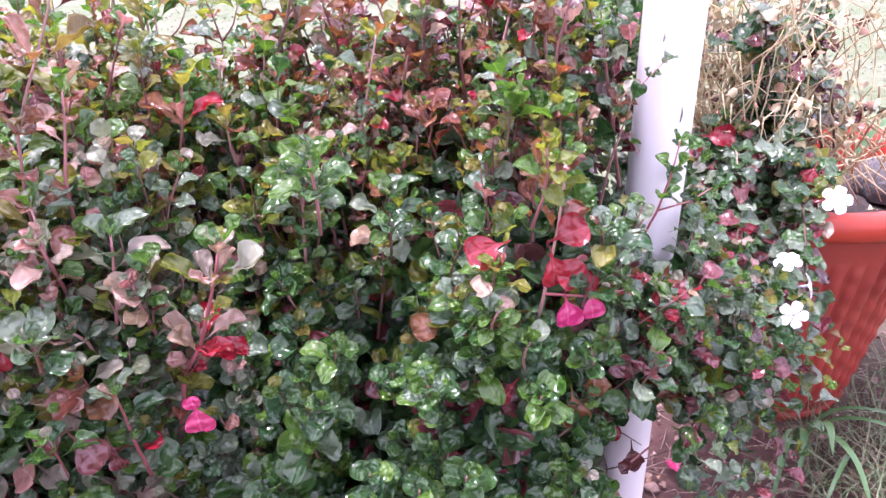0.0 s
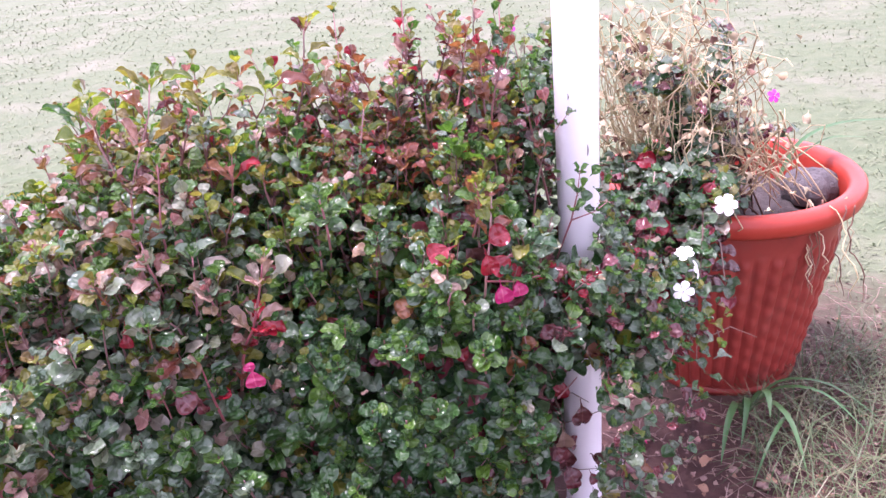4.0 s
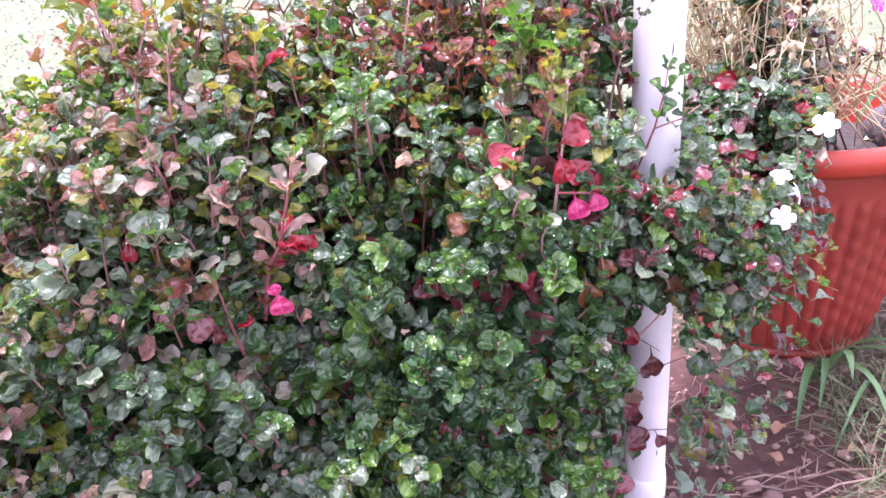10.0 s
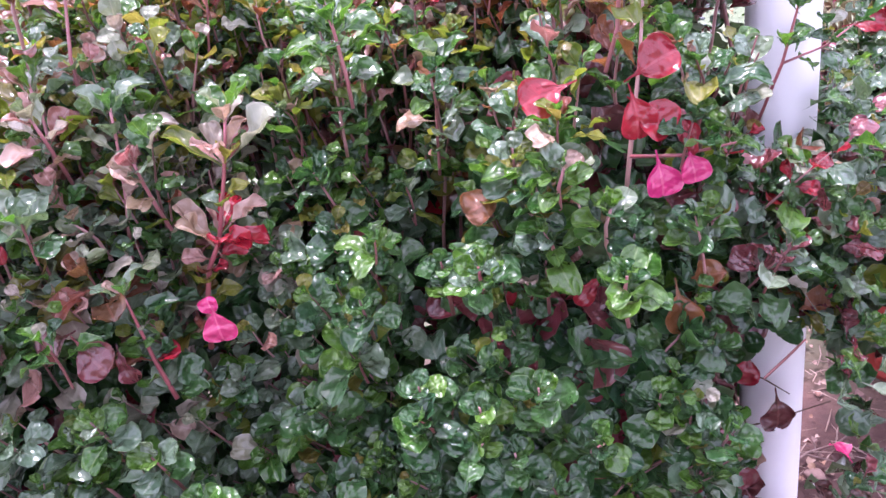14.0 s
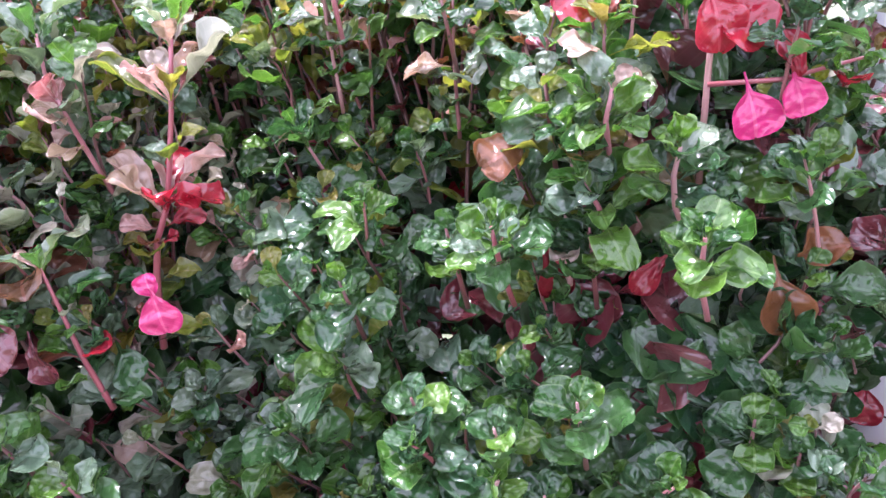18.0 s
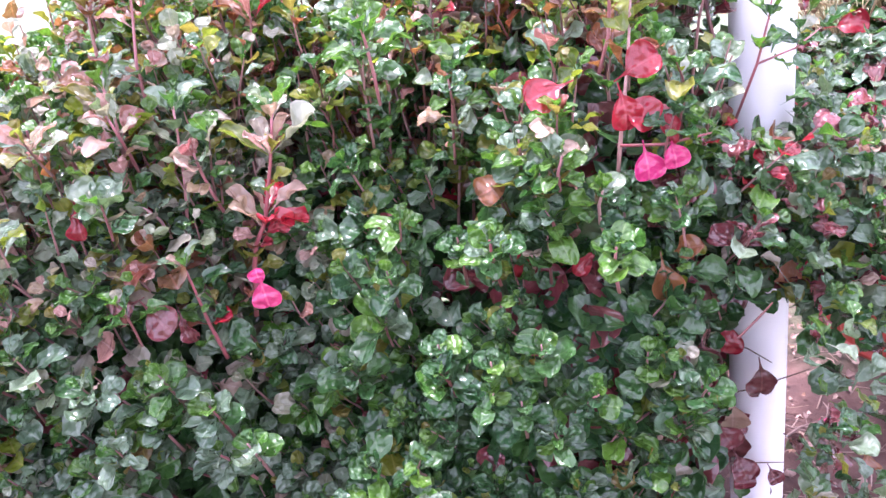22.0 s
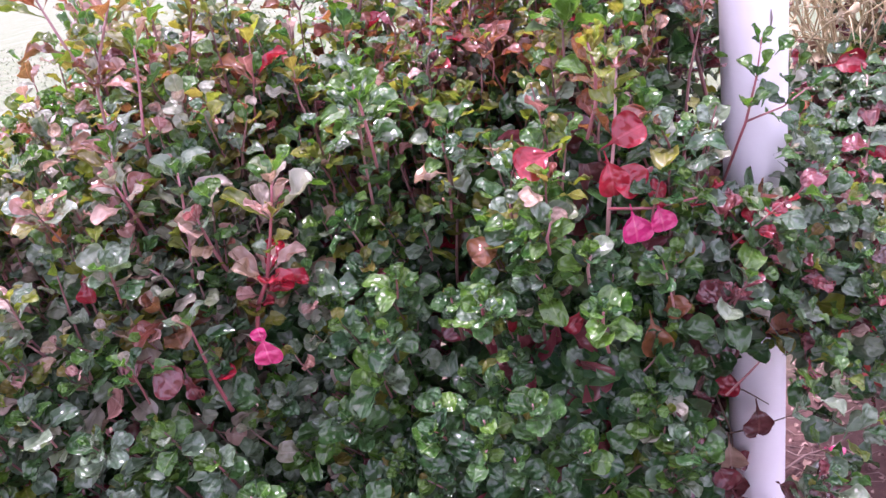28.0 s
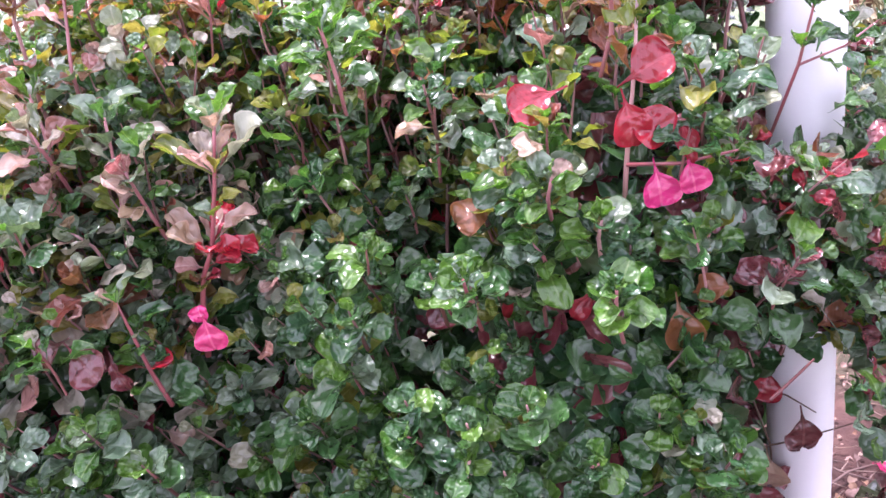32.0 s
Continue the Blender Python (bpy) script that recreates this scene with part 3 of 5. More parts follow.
def palette(p):
    x, y, z = p
    if x > 0.17 or (x > 0.1 and z < 0.5):
        return SIDE
    if z > 0.72 or y > 0.68:
        return LEFT if x < -0.24 else (BACK if x > -0.15 and y > 0.7 else HIGH)
    if z > 0.62 or x < -0.45:
        return MID_LEFT if x < -0.2 else MID
    return PALE if x < -0.17 else LOW


def sprig(leaves, twigs, r, p, d, face, length, nodes, table, big, root=0.25, thick=1.0, flare=False):
    """A shoot: a stem from inside the hedge to p + d * length, with opposite leaves that turn a quarter at each node."""
    d = d / np.linalg.norm(d)
    side = np.cross(d, (0.3, 0.2, 1.0))
    side /= np.linalg.norm(side)
    other = np.cross(d, side)
    bend = np.array([r.uniform(-0.7, 0.7), r.uniform(-0.5, 0.5), 0.3])
    at = lambda t: p + d * length * t + bend * length * 0.35 * t * t
    if clear_of_post(at(0.0)) and clear_of_post(at(1.0)) and p[0] < 0.2:
        twigs.append(([at(-root), at(0.0), at(0.5), at(1.0)], [0.0014 * thick, 0.0013 * thick, 0.0011 * thick, 0.0005]))
    turn = r.uniform(0, 6.28)
    lead = pick(r, table)
    lead = Y_ if lead == S_ else lead
    for i in range(nodes):
        t = 0.05 + 0.95 * (i / max(1, nodes - 1)) ** (0.6 if flare else 0.75)
        size = big * (1.0 - (0.36 if flare else 0.55) * t ** 2.6) * r.uniform(0.75, 1.15)
        open_ = radians((64 - 34 * t if flare else 80 - 46 * t) + r.uniform(-16, 16))
        for flip in (0, math.pi):
            if r.random() < 0.05:
                continue
            a = turn + i * math.pi / 2 + flip + r.uniform(-0.3, 0.3)
            out = math.cos(a) * side + math.sin(a) * other
            axis = math.cos(open_) * d + math.sin(open_) * out
            up = (0.85 if flare else 0.6) * d + 0.2 * face + (0.1 if flare else 0.4) * FACE + np.array([r.uniform(-0.45, 0.45) for _ in range(3)])
            colour = lead if r.random() < 0.42 else pick(r, table)
            if t > 0.8 and colour in (G_, Y_, W_):
                colour = r.choice((F_, F_, O_, G_))
            place = at(t) + axis * size * 0.42
            if clear_of_post(place + axis * size * 0.5):
                leaves.add(place, axis, up, size, r.randrange(8), colour)


def leaf_head(leaves, stalks, r, p, d, table, big, tall, pairs=5):
    """A leading head: a thick pale stalk topped by a flaring bunch of spoon-shaped leaves, old ones wide, young ones upright."""
    d = d / np.linalg.norm(d)
    side = np.cross(d, (0.9, 0.3, 0.1))
    side /= np.linalg.norm(side)
    other = np.cross(d, side)
    bow = np.array([r.uniform(-0.15, 0.15), r.uniform(-0.1, 0.1), 0.0]) * tall
    at = lambda t: p - d * tall * (1 - t) + bow * math.sin(3.1 * t)
    stalks.append(([at(0.0), at(0.35), at(0.7), at(1.0)], [0.001, 0.001, 0.0009, 0.0006]))
    turn, lead = r.uniform(0, 3.14), pick(r, table)
    lead = Y_ if lead == S_ else lead
    for i in range(pairs):
        t = i / (pairs - 1)
        for flip in (0, math.pi):
            a = turn + i * 1.57 + flip + r.uniform(-0.3, 0.3)
            open_ = radians(66 - 48 * t + r.uniform(-14, 14))
            axis = math.cos(open_) * d + math.sin(open_) * (math.cos(a) * side + math.sin(a) * other)
            n = big * (1.0 - 0.55 * t ** 1.5) * r.uniform(0.75, 1.12)
            colour = lead if r.random() < 0.45 else pick(r, table)
            if i == pairs - 1 and colour in (G_, W_, D_):
                colour = F_
            place = at(0.5 + 0.5 * t) + axis * n * 0.42
            if clear_of_post(place + axis * n * 0.5):
                up = d + np.array([r.uniform(-0.4, 0.4) for _ in range(3)])
                leaves.add(place, axis, up, n, r.choice(SPOONS) if r.random() < 0.45 else r.randrange(8), colour)


HEAD_LOW = [(G_, 66), (F_, 26), (Y_, 8)]
HEAD_PALE = [(Y_, 34), (S_, 22), (F_, 20), (G_, 18), (B_, 5), (O_, 4)]
HEAD_LEFT = [(O_, 30), (F_, 26), (S_, 16), (B_, 9), (Y_, 8), (R_, 10)]
HEAD_HIGH = [(O_, 20), (F_, 18), (Y_, 16), (S_, 10), (B_, 8), (G_, 18), (R_, 13)]
HEAD_BACK = [(R_, 24), (O_, 20), (B_, 10), (W_, 14), (G_, 16), (Y_, 8), (D_, 4)]
HEAD_SIDE = [(Y_, 36), (G_, 26), (S_, 18), (W_, 10), (B_, 4), (F_, 6)]


def head_palette(p):
    x, y, z = p
    if x > 0.17:
        return HEAD_SIDE
    if z > 0.64:
        return HEAD_LEFT if x < -0.24 else (HEAD_BACK if x > -0.12 and y > 0.7 else HEAD_HIGH)
    return HEAD_PALE if x < -0.17 else HEAD_LOW


SHRUBS = [(-1.0, -0.66), (-0.66, -0.42), (-0.42, -0.16), (-0.16, 0.1), (0.1, 0.44)]
UP = np.array([0, 0, 1.0])
FACE = np.array([0.1, -0.75, 0.55])


def make_shrub(x0, x1, seed):
    r = random.Random(seed)
    cx = (x0 + x1) / 2
    shrub = thing("shrub", (cx, 0.76, 0), "dense bloodleaf shrub, wet green leaves with red and orange tips", "shrub", "hedge of shrubs")
    leaves, deep, twigs = Leaves(), Leaves(), []
    side = x0 > 0.05
    for _ in range(int((x1 - x0) * (1900 if side else 2900 if x1 < -0.1 else 2300))):
        x, s = r.uniform(x0, x1), r.uniform(0.04, 0.88) * ARC[-1]
        p, out = surface(x, s)
        if (p[2] < 0.3 or p[1] > 0.98) and r.random() < 0.7:
            continue
        if x > 0.27 and (r.random() < 0.55 or p[2] < 0.2 or p[2] > 0.66):
            continue
        if not clear_of_post(p, 0.014) or (abs(x + 0.195) < 0.045 and p[1] < 0.53 and 0.56 < p[2] < 0.76):
            continue                                              # room for the post and for the red leading shoot
        high = p[2] > 0.66
        if clump(*p) < -0.06 and r.random() < ((0.2 if x < -0.2 else 0.45) if high else (0.55 if x < -0.2 else 0.8)):
            continue                                              # shaded hollows between the clumps
        if high and r.random() < 0.2:
            continue
        lean = np.array([r.uniform(-0.25, 0.25), r.uniform(-0.25, 0.15), 0.0])
        if high:
            d = UP + 0.12 * out + lean
            length, big, nodes, thick = r.uniform(0.07, 0.12), r.uniform(0.018, 0.0245), r.choice((4, 5, 5, 6)), 1.2
        else:
            d = out * r.uniform(0.5, 0.9) + UP * r.uniform(0.5, 0.95) + lean
            length, big, nodes, thick = r.uniform(0.03, 0.055), r.uniform(0.0175, 0.0245), r.choice((3, 4, 4, 5)), 0.9
        sprig(leaves, twigs, r, p - out * r.uniform(0.012, 0.05) - d / np.linalg.norm(d) * length * 0.62, d, out * 0.7 + UP * 0.5, length, nodes, palette(p), big, thick=thick, flare=high)
    for _ in range(int((x1 - x0) * 105)):                          # long shoots that stand over the crest
        x, s = r.uniform(x0, min(x1, 0.2)), r.uniform(0.56, 0.82) * ARC[-1]
        p, out = surface(x, s)
        tall = 0.075 + 0.07 * max(0.0, noise.noise((x * 9.0, p[1] * 5.0, 4.0)) + 0.3)
        if clear_of_post(p + UP * 0.12) and p[2] > 0.6:
            sprig(leaves, twigs, r, p - UP * 0.05, UP + np.array([r.uniform(-0.28, 0.28), r.uniform(-0.2, 0.15), 0]), UP + out * 0.3,
                  tall + 0.05, r.choice((5, 6, 7)), palette(p + UP * 0.1), r.uniform(0.02, 0.0265), thick=1.5, flare=True)
    for _ in range(int((x1 - x0) * 780) if -0.7 < x0 < -0.3 else 0):    # growth round the leading shoots, its sky sheen painted in as pale leaves
        p = np.array([r.uniform(x0, min(x1, -0.24)), r.uniform(0.52, 0.62), 0.0])
        p[2] = r.uniform(0.52, 0.66) + (p[1] - 0.52) * 0.8
        sprig(leaves, twigs, r, p, np.array([r.uniform(-0.3, 0.3), r.uniform(-0.4, 0.1), 1.0]), FACE, r.uniform(0.045, 0.075), r.choice((4, 4, 5)), MID_LEFT, r.uniform(0.018, 0.0235), thick=1.1, flare=True)
    for _ in range(90 if side else 0):                            # growth that crosses the middle of the post
        p = np.array([r.uniform(0.15, 0.34), r.uniform(0.63, 0.7), r.uniform(0.42, 0.58)])
        sprig(leaves, twigs, r, p, np.array([r.uniform(-0.5, 0.5), -0.5, 0.8]), FACE, r.uniform(0.03, 0.05), r.choice((3, 4)), SIDE, r.uniform(0.017, 0.024), thick=0.9)
    stalks, spots = [], []
    for _ in range(int((x1 - x0) * 2600)):                        # heads that stand proud, well apart
        x, s = r.uniform(x0, min(x1, 0.2)), r.uniform(0.12, 0.8) * ARC[-1]
        p, out = surface(x, s)
        if math.hypot(p[0] + 0.2, p[1] - 0.5) < 0.07 and p[2] > 0.52:
            continue                                              # room round the red leading shoot
        if clump(*p) < -0.05 or not clear_of_post(p) or any(math.dist(p, q) < 0.046 for q in spots):
            continue
        spots.append(tuple(p))
        low = p[2] < 0.55
        d = UP + out * (0.75 if low else 0.3) + np.array([r.uniform(-0.3, 0.3), r.uniform(-0.25, 0.15), 0])
        leaf_head(leaves, stalks, r, p + out * r.uniform(0.005, 0.03) + UP * (0.0 if low else r.uniform(0.01, 0.04)), d, head_palette(p), r.uniform(0.019, 0.026), r.uniform(0.032, 0.055), r.choice((4, 5, 5, 6)))
    for _ in range(int((x1 - x0) * 8200)):                       # shaded leaves deeper in
        x, s = r.uniform(x0, x1), r.uniform(0.0, 0.95) * ARC[-1]
        p, out = surface(x, s)
        p = p - out * r.uniform(0.045, 0.24)
        if (x > 0.25 and (r.random() < 0.6 or p[2] < 0.2)) or not clear_of_post(p, 0.042):
            continue
        axis = np.array([r.gauss(0, 1), r.gauss(0, 1), r.gauss(0.2, 0.6)])
        deep.add(p, axis, out + (0, 0, 0.7), r.uniform(0.018, 0.026), r.randrange(2), pick(r, [(G_, 64), (Y_, 16), (W_, 14), (F_, 3), (R_, 2)]))
    for _ in range(int((x1 - x0) * 3300)):                        # the shaded heart of the shrub
        x, s = r.uniform(x0, min(x1, 0.2)), r.uniform(0.02, 0.5) * ARC[-1]
        p, out = surface(x, s)
        p = p - out * r.uniform(0.1, 0.2)
        if clear_of_post(p, 0.045):
            deep.add(p, [r.gauss(0, 1), r.gauss(0, 0.4), r.gauss(0, 1)], FACE + np.array([r.uniform(-0.3, 0.3), 0, r.uniform(-0.3, 0.3)]), r.uniform(0.026, 0.036), r.randrange(2), pick(r, [(G_, 80), (W_, 20)]))
    for _ in range(2200 if side else 0):                          # dense shaded growth behind the post's left flank
        p = np.array([r.uniform(0.04, 0.225), r.uniform(0.6, 1.0), r.uniform(0.12, 0.62)])
        if clear_of_post(p, 0.042):
            deep.add(p, [r.gauss(0, 1), r.gauss(0, 1), r.gauss(0, 0.6)], FACE, r.uniform(0.018, 0.026), r.randrange(2), pick(r, [(G_, 50), (Y_, 20), (W_, 30)]))
    for k in range(max(6, int((x1 - x0) * 30))):                 # main stems from the ground
        x, y = r.uniform(x0, min(x1, 0.17)), r.uniform(0.6, 0.98)
        y = 0.82 + 0.1 * r.random() if x > 0.1 else y
        foot = np.array([cx + (x - cx) * 0.75 if x1 < 0.2 else x - 0.02, 0.76 + (y - 0.75) * 0.6, -0.01])
        head = np.array([x, y, crest(x) * r.uniform(0.82, 0.92)])
        mid = (foot + head) / 2 + np.array([r.uniform(-0.04, 0.04), r.uniform(0.0, 0.04), 0.05])
        line = [tuple(foot), tuple(foot * 0.5 + mid * 0.5 + (0.01, 0, 0)), tuple(mid), tuple(mid * 0.45 + head * 0.55), tuple(head)]
        v, f = tube(line, [0.006, 0.005, 0.0042, 0.003, 0.0014], 6)
        child("stem", v, f, BARK if k % 5 else STEM, shrub)
    place, turn, size, shape, colour = leaves.arrays()
    order = np.argsort(place[:, 1] - 0.15 * place[:, 2])
    order = order[(place[order, 2] > 0.36)]
    near = order[::5][:280] if len(order) > 1400 else order[:280]
    rest = np.setdiff1d(np.arange(len(place)), near)
    joined_leaves("foliage", SHAPES, place[rest], turn[rest], size[rest], shape[rest], colour[rest], shrub)
    joined_leaves("inner_foliage", COARSE, *deep.arrays(), shrub)
    for i in near:
        single_leaf(shrub, place[i], turn[i], size[i], int(shape[i]), int(colour[i]))
    v, f = join([tube(line, radii, 4, False) for line, radii in twigs])
    child("twig_growth", v, f, STEM, shrub)["kind"] = "stuff"
    for line, radii in stalks:
        v, f = tube(line, radii, 6, False)
        child("stalk", v, f, STEM, shrub)
    return shrub


HEDGE = [make_shrub(a, b, 100 + n) for n, (a, b) in enumerate(SHRUBS)]


def shrub_at(x):
    return next((h for h, (a, b) in zip(HEDGE, SHRUBS) if x < b), HEDGE[-1])


def turned(axis, up):
    return frames_of(np.array([axis], float), np.array([up], float))[0]


def show_leaf(place, axis, up, size, shape, colour, label="", shapes=FINE):
    """A leaf that stands out, hung on the shrub it grows from."""
    return single_leaf(shrub_at(place[0]), np.array(place), turned(axis, up), size, shape, colour, label=label, shapes=shapes)


def shoot(line, radii, pairs, seed, label="red fleshy shoot"):
    """A leading shoot: its stem and, at each (along, size, colour), a pair of opposite leaves."""
    r = random.Random(seed)
    shrub = shrub_at(line[0][0])
    v, f = tube(line, [q * 0.62 for q in radii], 7)
    child("shoot", v, f, BARK if "dark" in label else STALK, shrub, label)
    pts = np.array(line, float)
    run = np.concatenate([[0], np.cumsum(np.linalg.norm(np.diff(pts, axis=0), axis=1))])
    turn = r.uniform(0, 1.0)
    for i, (t, size, colour) in enumerate(pairs):
        p = np.array([np.interp(t * run[-1], run, pts[:, k]) for k in range(3)])
        d = np.array([np.interp(min(1.0, t + 0.05) * run[-1], run, pts[:, k]) for k in range(3)]) - np.array([np.interp(max(0.0, t - 0.05) * run[-1], run, pts[:, k]) for k in range(3)])
        d /= np.linalg.norm(d)
        for flip in (0, math.pi):
            a = turn + i * 1.35 + flip + r.uniform(-0.2, 0.2)
            out = np.array([math.cos(a), math.sin(a) * 0.8, 0.0])
            open_ = radians(62 - 30 * t + r.uniform(-10, 10))
            axis = math.cos(open_) * d + math.sin(open_) * out
            n = size * r.uniform(0.8, 1.1)
            n *= 0.85
            show_leaf(p + axis * n * 0.34, axis, 0.9 * d + np.array([r.uniform(-0.3, 0.3), -0.35, 0.2]), n, r.randrange(3), colour, shapes=SPOON)
            for _ in range(2):                                   # young leaflets in the axil
                a2 = a + r.uniform(-0.9, 0.9)
                o2 = math.cos(radians(40)) * d + math.sin(radians(40)) * np.array([math.cos(a2), math.sin(a2), r.uniform(-0.3, 0.3)])
                show_leaf(p + o2 * n * 0.22, o2, d + np.array([0, -0.3, 0.2]), n * r.uniform(0.32, 0.5), r.randrange(8), r.choice((F_, G_, B_, O_) if colour not in (G_, F_) else (F_, G_)))


def lone_head(p, d, table, big, tall, seed, pairs=7):
    """A leading head whose leaves are set out one by one."""
    r, leaves, stalks = random.Random(seed), Leaves(), []
    shrub = shrub_at(p[0])
    leaf_head(leaves, stalks, r, np.array(p, float), np.array(d, float), table, big, tall, pairs)
    for place, turn, size, shape, colour in zip(*leaves.arrays()):
        single_leaf(shrub, place, turn, size, int(shape), int(colour))
    for line, radii in stalks:
        v, f = tube(line, [q * 1.5 for q in radii], 7)
        child("stalk", v, f, STALK, shrub, "thick pale pink stalk")


def branch(line, thick, nodes, label="red fleshy shoot", bark=STALK):
    """A leading shoot with its leaves named one by one: (along, way round in degrees, opening, size, colour, spoon-shaped or not)."""
    shrub = shrub_at(line[0][0])
    pts = np.array(line, float)
    run = np.concatenate([[0], np.cumsum(np.linalg.norm(np.diff(pts, axis=0), axis=1))])
    at = lambda t: np.array([np.interp(t * run[-1], run, pts[:, k]) for k in range(3)])
    v, f = tube([tuple(at(t)) for t in np.linspace(0, 1, 9)], [thick * (0.75 if bark == STEM else 0.9) * (1.0 - 0.55 * t) for t in np.linspace(0, 1, 9)], 8)
    child("shoot", v, f, bark, shrub, label)
    r = random.Random(int(abs(pts[0, 0] * 7919 + pts[0, 2] * 104729)))
    hues = [n[4] for n in nodes]
    for k in range(int(run[-1] * 0.6 / 0.018)):                  # small leaves along the lower stem
        t = 0.04 + k * 0.018 / run[-1]
        nodes = nodes + [(t, k * 97 + turn, 62, r.uniform(0.012, 0.019), r.choice(hues + [G_, F_]), False) for turn in (0, 180)]
    for t, way, open_, size, colour, spoon in nodes:
        d = at(min(1.0, t + 0.06)) - at(max(0.0, t - 0.06))
        d /= np.linalg.norm(d)
        a = radians(way + r.uniform(-8, 8))
        axis = math.cos(radians(open_)) * d + math.sin(radians(open_)) * np.array([math.cos(a), math.sin(a), 0.0])
        up = d + np.array([r.uniform(-0.2, 0.2), -0.35, 0.25])
        show_leaf(at(t) + axis * size * 0.44, axis, up, size, r.randrange(3) if spoon else r.choice((0, 1, 2, 5, 7)), colour, shapes=SPOON if spoon else FINE)


def crown(t, colours, size, turn=0, open_=38):
    """Young leaves that crowd a shoot's tip."""
    return [(t - 0.04 * (k % 2), turn + k * 360 / len(colours), open_ - 9 * (k % 2), size * (1 - 0.18 * (k % 3)), c, k % 2 == 0) for k, c in enumerate(colours)]


# the red shoot with the pink leaf at its foot
branch([(-0.232, 0.51, 0.55), (-0.216, 0.51, 0.613), (-0.199, 0.51, 0.636), (-0.186, 0.515, 0.675), (-0.177, 0.515, 0.7), (-0.17, 0.52, 0.73)], 0.0027,
       [(0.35, 190, 60, 0.013, O_, 0), (0.35, -20, 60, 0.013, D_, 0), (0.36, -80, 60, 0.012, R_, 0), (0.46, 178, 44, 0.033, B_, 1), (0.46, -15, 62, 0.032, D_, 1), (0.48, -70, 60, 0.028, D_, 1),
        (0.5, 100, 30, 0.026, D_, 1), (0.52, 10, 42, 0.028, B_, 1), (0.6, 190, 40, 0.014, Y_, 0), (0.62, -60, 30, 0.013, O_, 0), (0.64, 175, 62, 0.012, Y_, 0), (0.66, 10, 40, 0.014, O_, 0),
        (0.47, 215, 42, 0.027, B_, 1), (0.47, -48, 46, 0.027, D_, 1), (0.5, 140, 28, 0.023, B_, 1), (0.79, 150, 36, 0.024, S_, 1), (0.79, 35, 34, 0.023, B_, 1), (0.8, -50, 46, 0.022, O_, 1), (0.8, 222, 48, 0.023, B_, 1),
        (0.79, 182, 55, 0.033, O_, 1), (0.8, -5, 50, 0.036, S_, 1), (0.8, -95, 42, 0.022, B_, 1), (0.82, 80, 30, 0.022, B_, 1), (0.86, 20, 60, 0.014, F_, 0)]
       + crown(0.98, (F_, S_, O_, F_, S_, B_, F_), 0.02, 20))
# its neighbours with pale pink stalks
branch([(-0.335, 0.51, 0.58), (-0.33, 0.51, 0.613), (-0.312, 0.52, 0.7), (-0.31, 0.525, 0.727), (-0.315, 0.53, 0.762)], 0.0027,
       [(0.2, 185, 70, 0.016, R_, 0), (0.2, 0, 70, 0.018, D_, 0), (0.38, 180, 65, 0.02, B_, 0), (0.38, -20, 60, 0.02, D_, 0), (0.5, 180, 52, 0.028, D_, 1), (0.5, 10, 50, 0.028, B_, 1), (0.55, -80, 40, 0.022, B_, 1),
        (0.72, 0, 45, 0.03, O_, 1), (0.72, 185, 50, 0.026, B_, 1), (0.76, 100, 40, 0.02, F_, 0), (0.9, 180, 62, 0.03, O_, 1), (0.9, 10, 52, 0.024, Y_, 1)] + crown(0.98, (F_, S_, O_, B_, F_, S_), 0.022, 60), "pale pink fleshy shoot")
branch([(-0.276, 0.51, 0.58), (-0.272, 0.51, 0.63), (-0.262, 0.515, 0.673), (-0.257, 0.52, 0.714), (-0.253, 0.52, 0.74)], 0.0023,
       [(0.3, 200, 70, 0.022, G_, 0), (0.3, 20, 70, 0.022, G_, 0), (0.55, 182, 50, 0.026, S_, 1), (0.55, 5, 45, 0.024, Y_, 1), (0.8, 180, 52, 0.026, S_, 1), (0.8, 5, 48, 0.03, S_, 1), (0.85, -90, 40, 0.02, Y_, 0)] + crown(0.98, (Y_, G_, F_, Y_, G_), 0.022, 10), "grey-green shoot with a pale stalk")
branch([(-0.425, 0.53, 0.6), (-0.419, 0.53, 0.665), (-0.407, 0.535, 0.71), (-0.408, 0.54, 0.742)], 0.0025,
       [(0.35, 180, 65, 0.022, Y_, 0), (0.35, 0, 65, 0.022, G_, 0), (0.6, 180, 50, 0.028, B_, 1), (0.6, 0, 48, 0.026, Y_, 1), (0.82, 185, 45, 0.026, B_, 1), (0.82, 10, 45, 0.026, B_, 1)] + crown(0.98, (B_, S_, F_, S_, Y_), 0.022), "pale pink fleshy shoot")
branch([(-0.25, 0.475, 0.53), (-0.253, 0.47, 0.568), (-0.255, 0.47, 0.595), (-0.258, 0.47, 0.622)], 0.0022,
       [(0.4, 190, 65, 0.02, R_, 0), (0.4, -10, 65, 0.018, D_, 0), (0.7, 180, 50, 0.02, Y_, 0), (0.7, 5, 45, 0.024, G_, 1)] + crown(0.98, (Y_, F_, B_, Y_, G_), 0.018, 30), "pale shoot with grey-green leaves")
branch([(-0.302, 0.56, 0.7), (-0.299, 0.56, 0.767), (-0.291, 0.57, 0.815), (-0.289, 0.575, 0.84)], 0.0021,
       [(0.4, 180, 60, 0.022, Y_, 0), (0.4, 5, 60, 0.022, B_, 0), (0.7, 185, 50, 0.024, B_, 1), (0.7, 0, 50, 0.024, G_, 1)] + crown(0.98, (B_, F_, Y_, O_, F_), 0.02), "pale pink fleshy shoot")
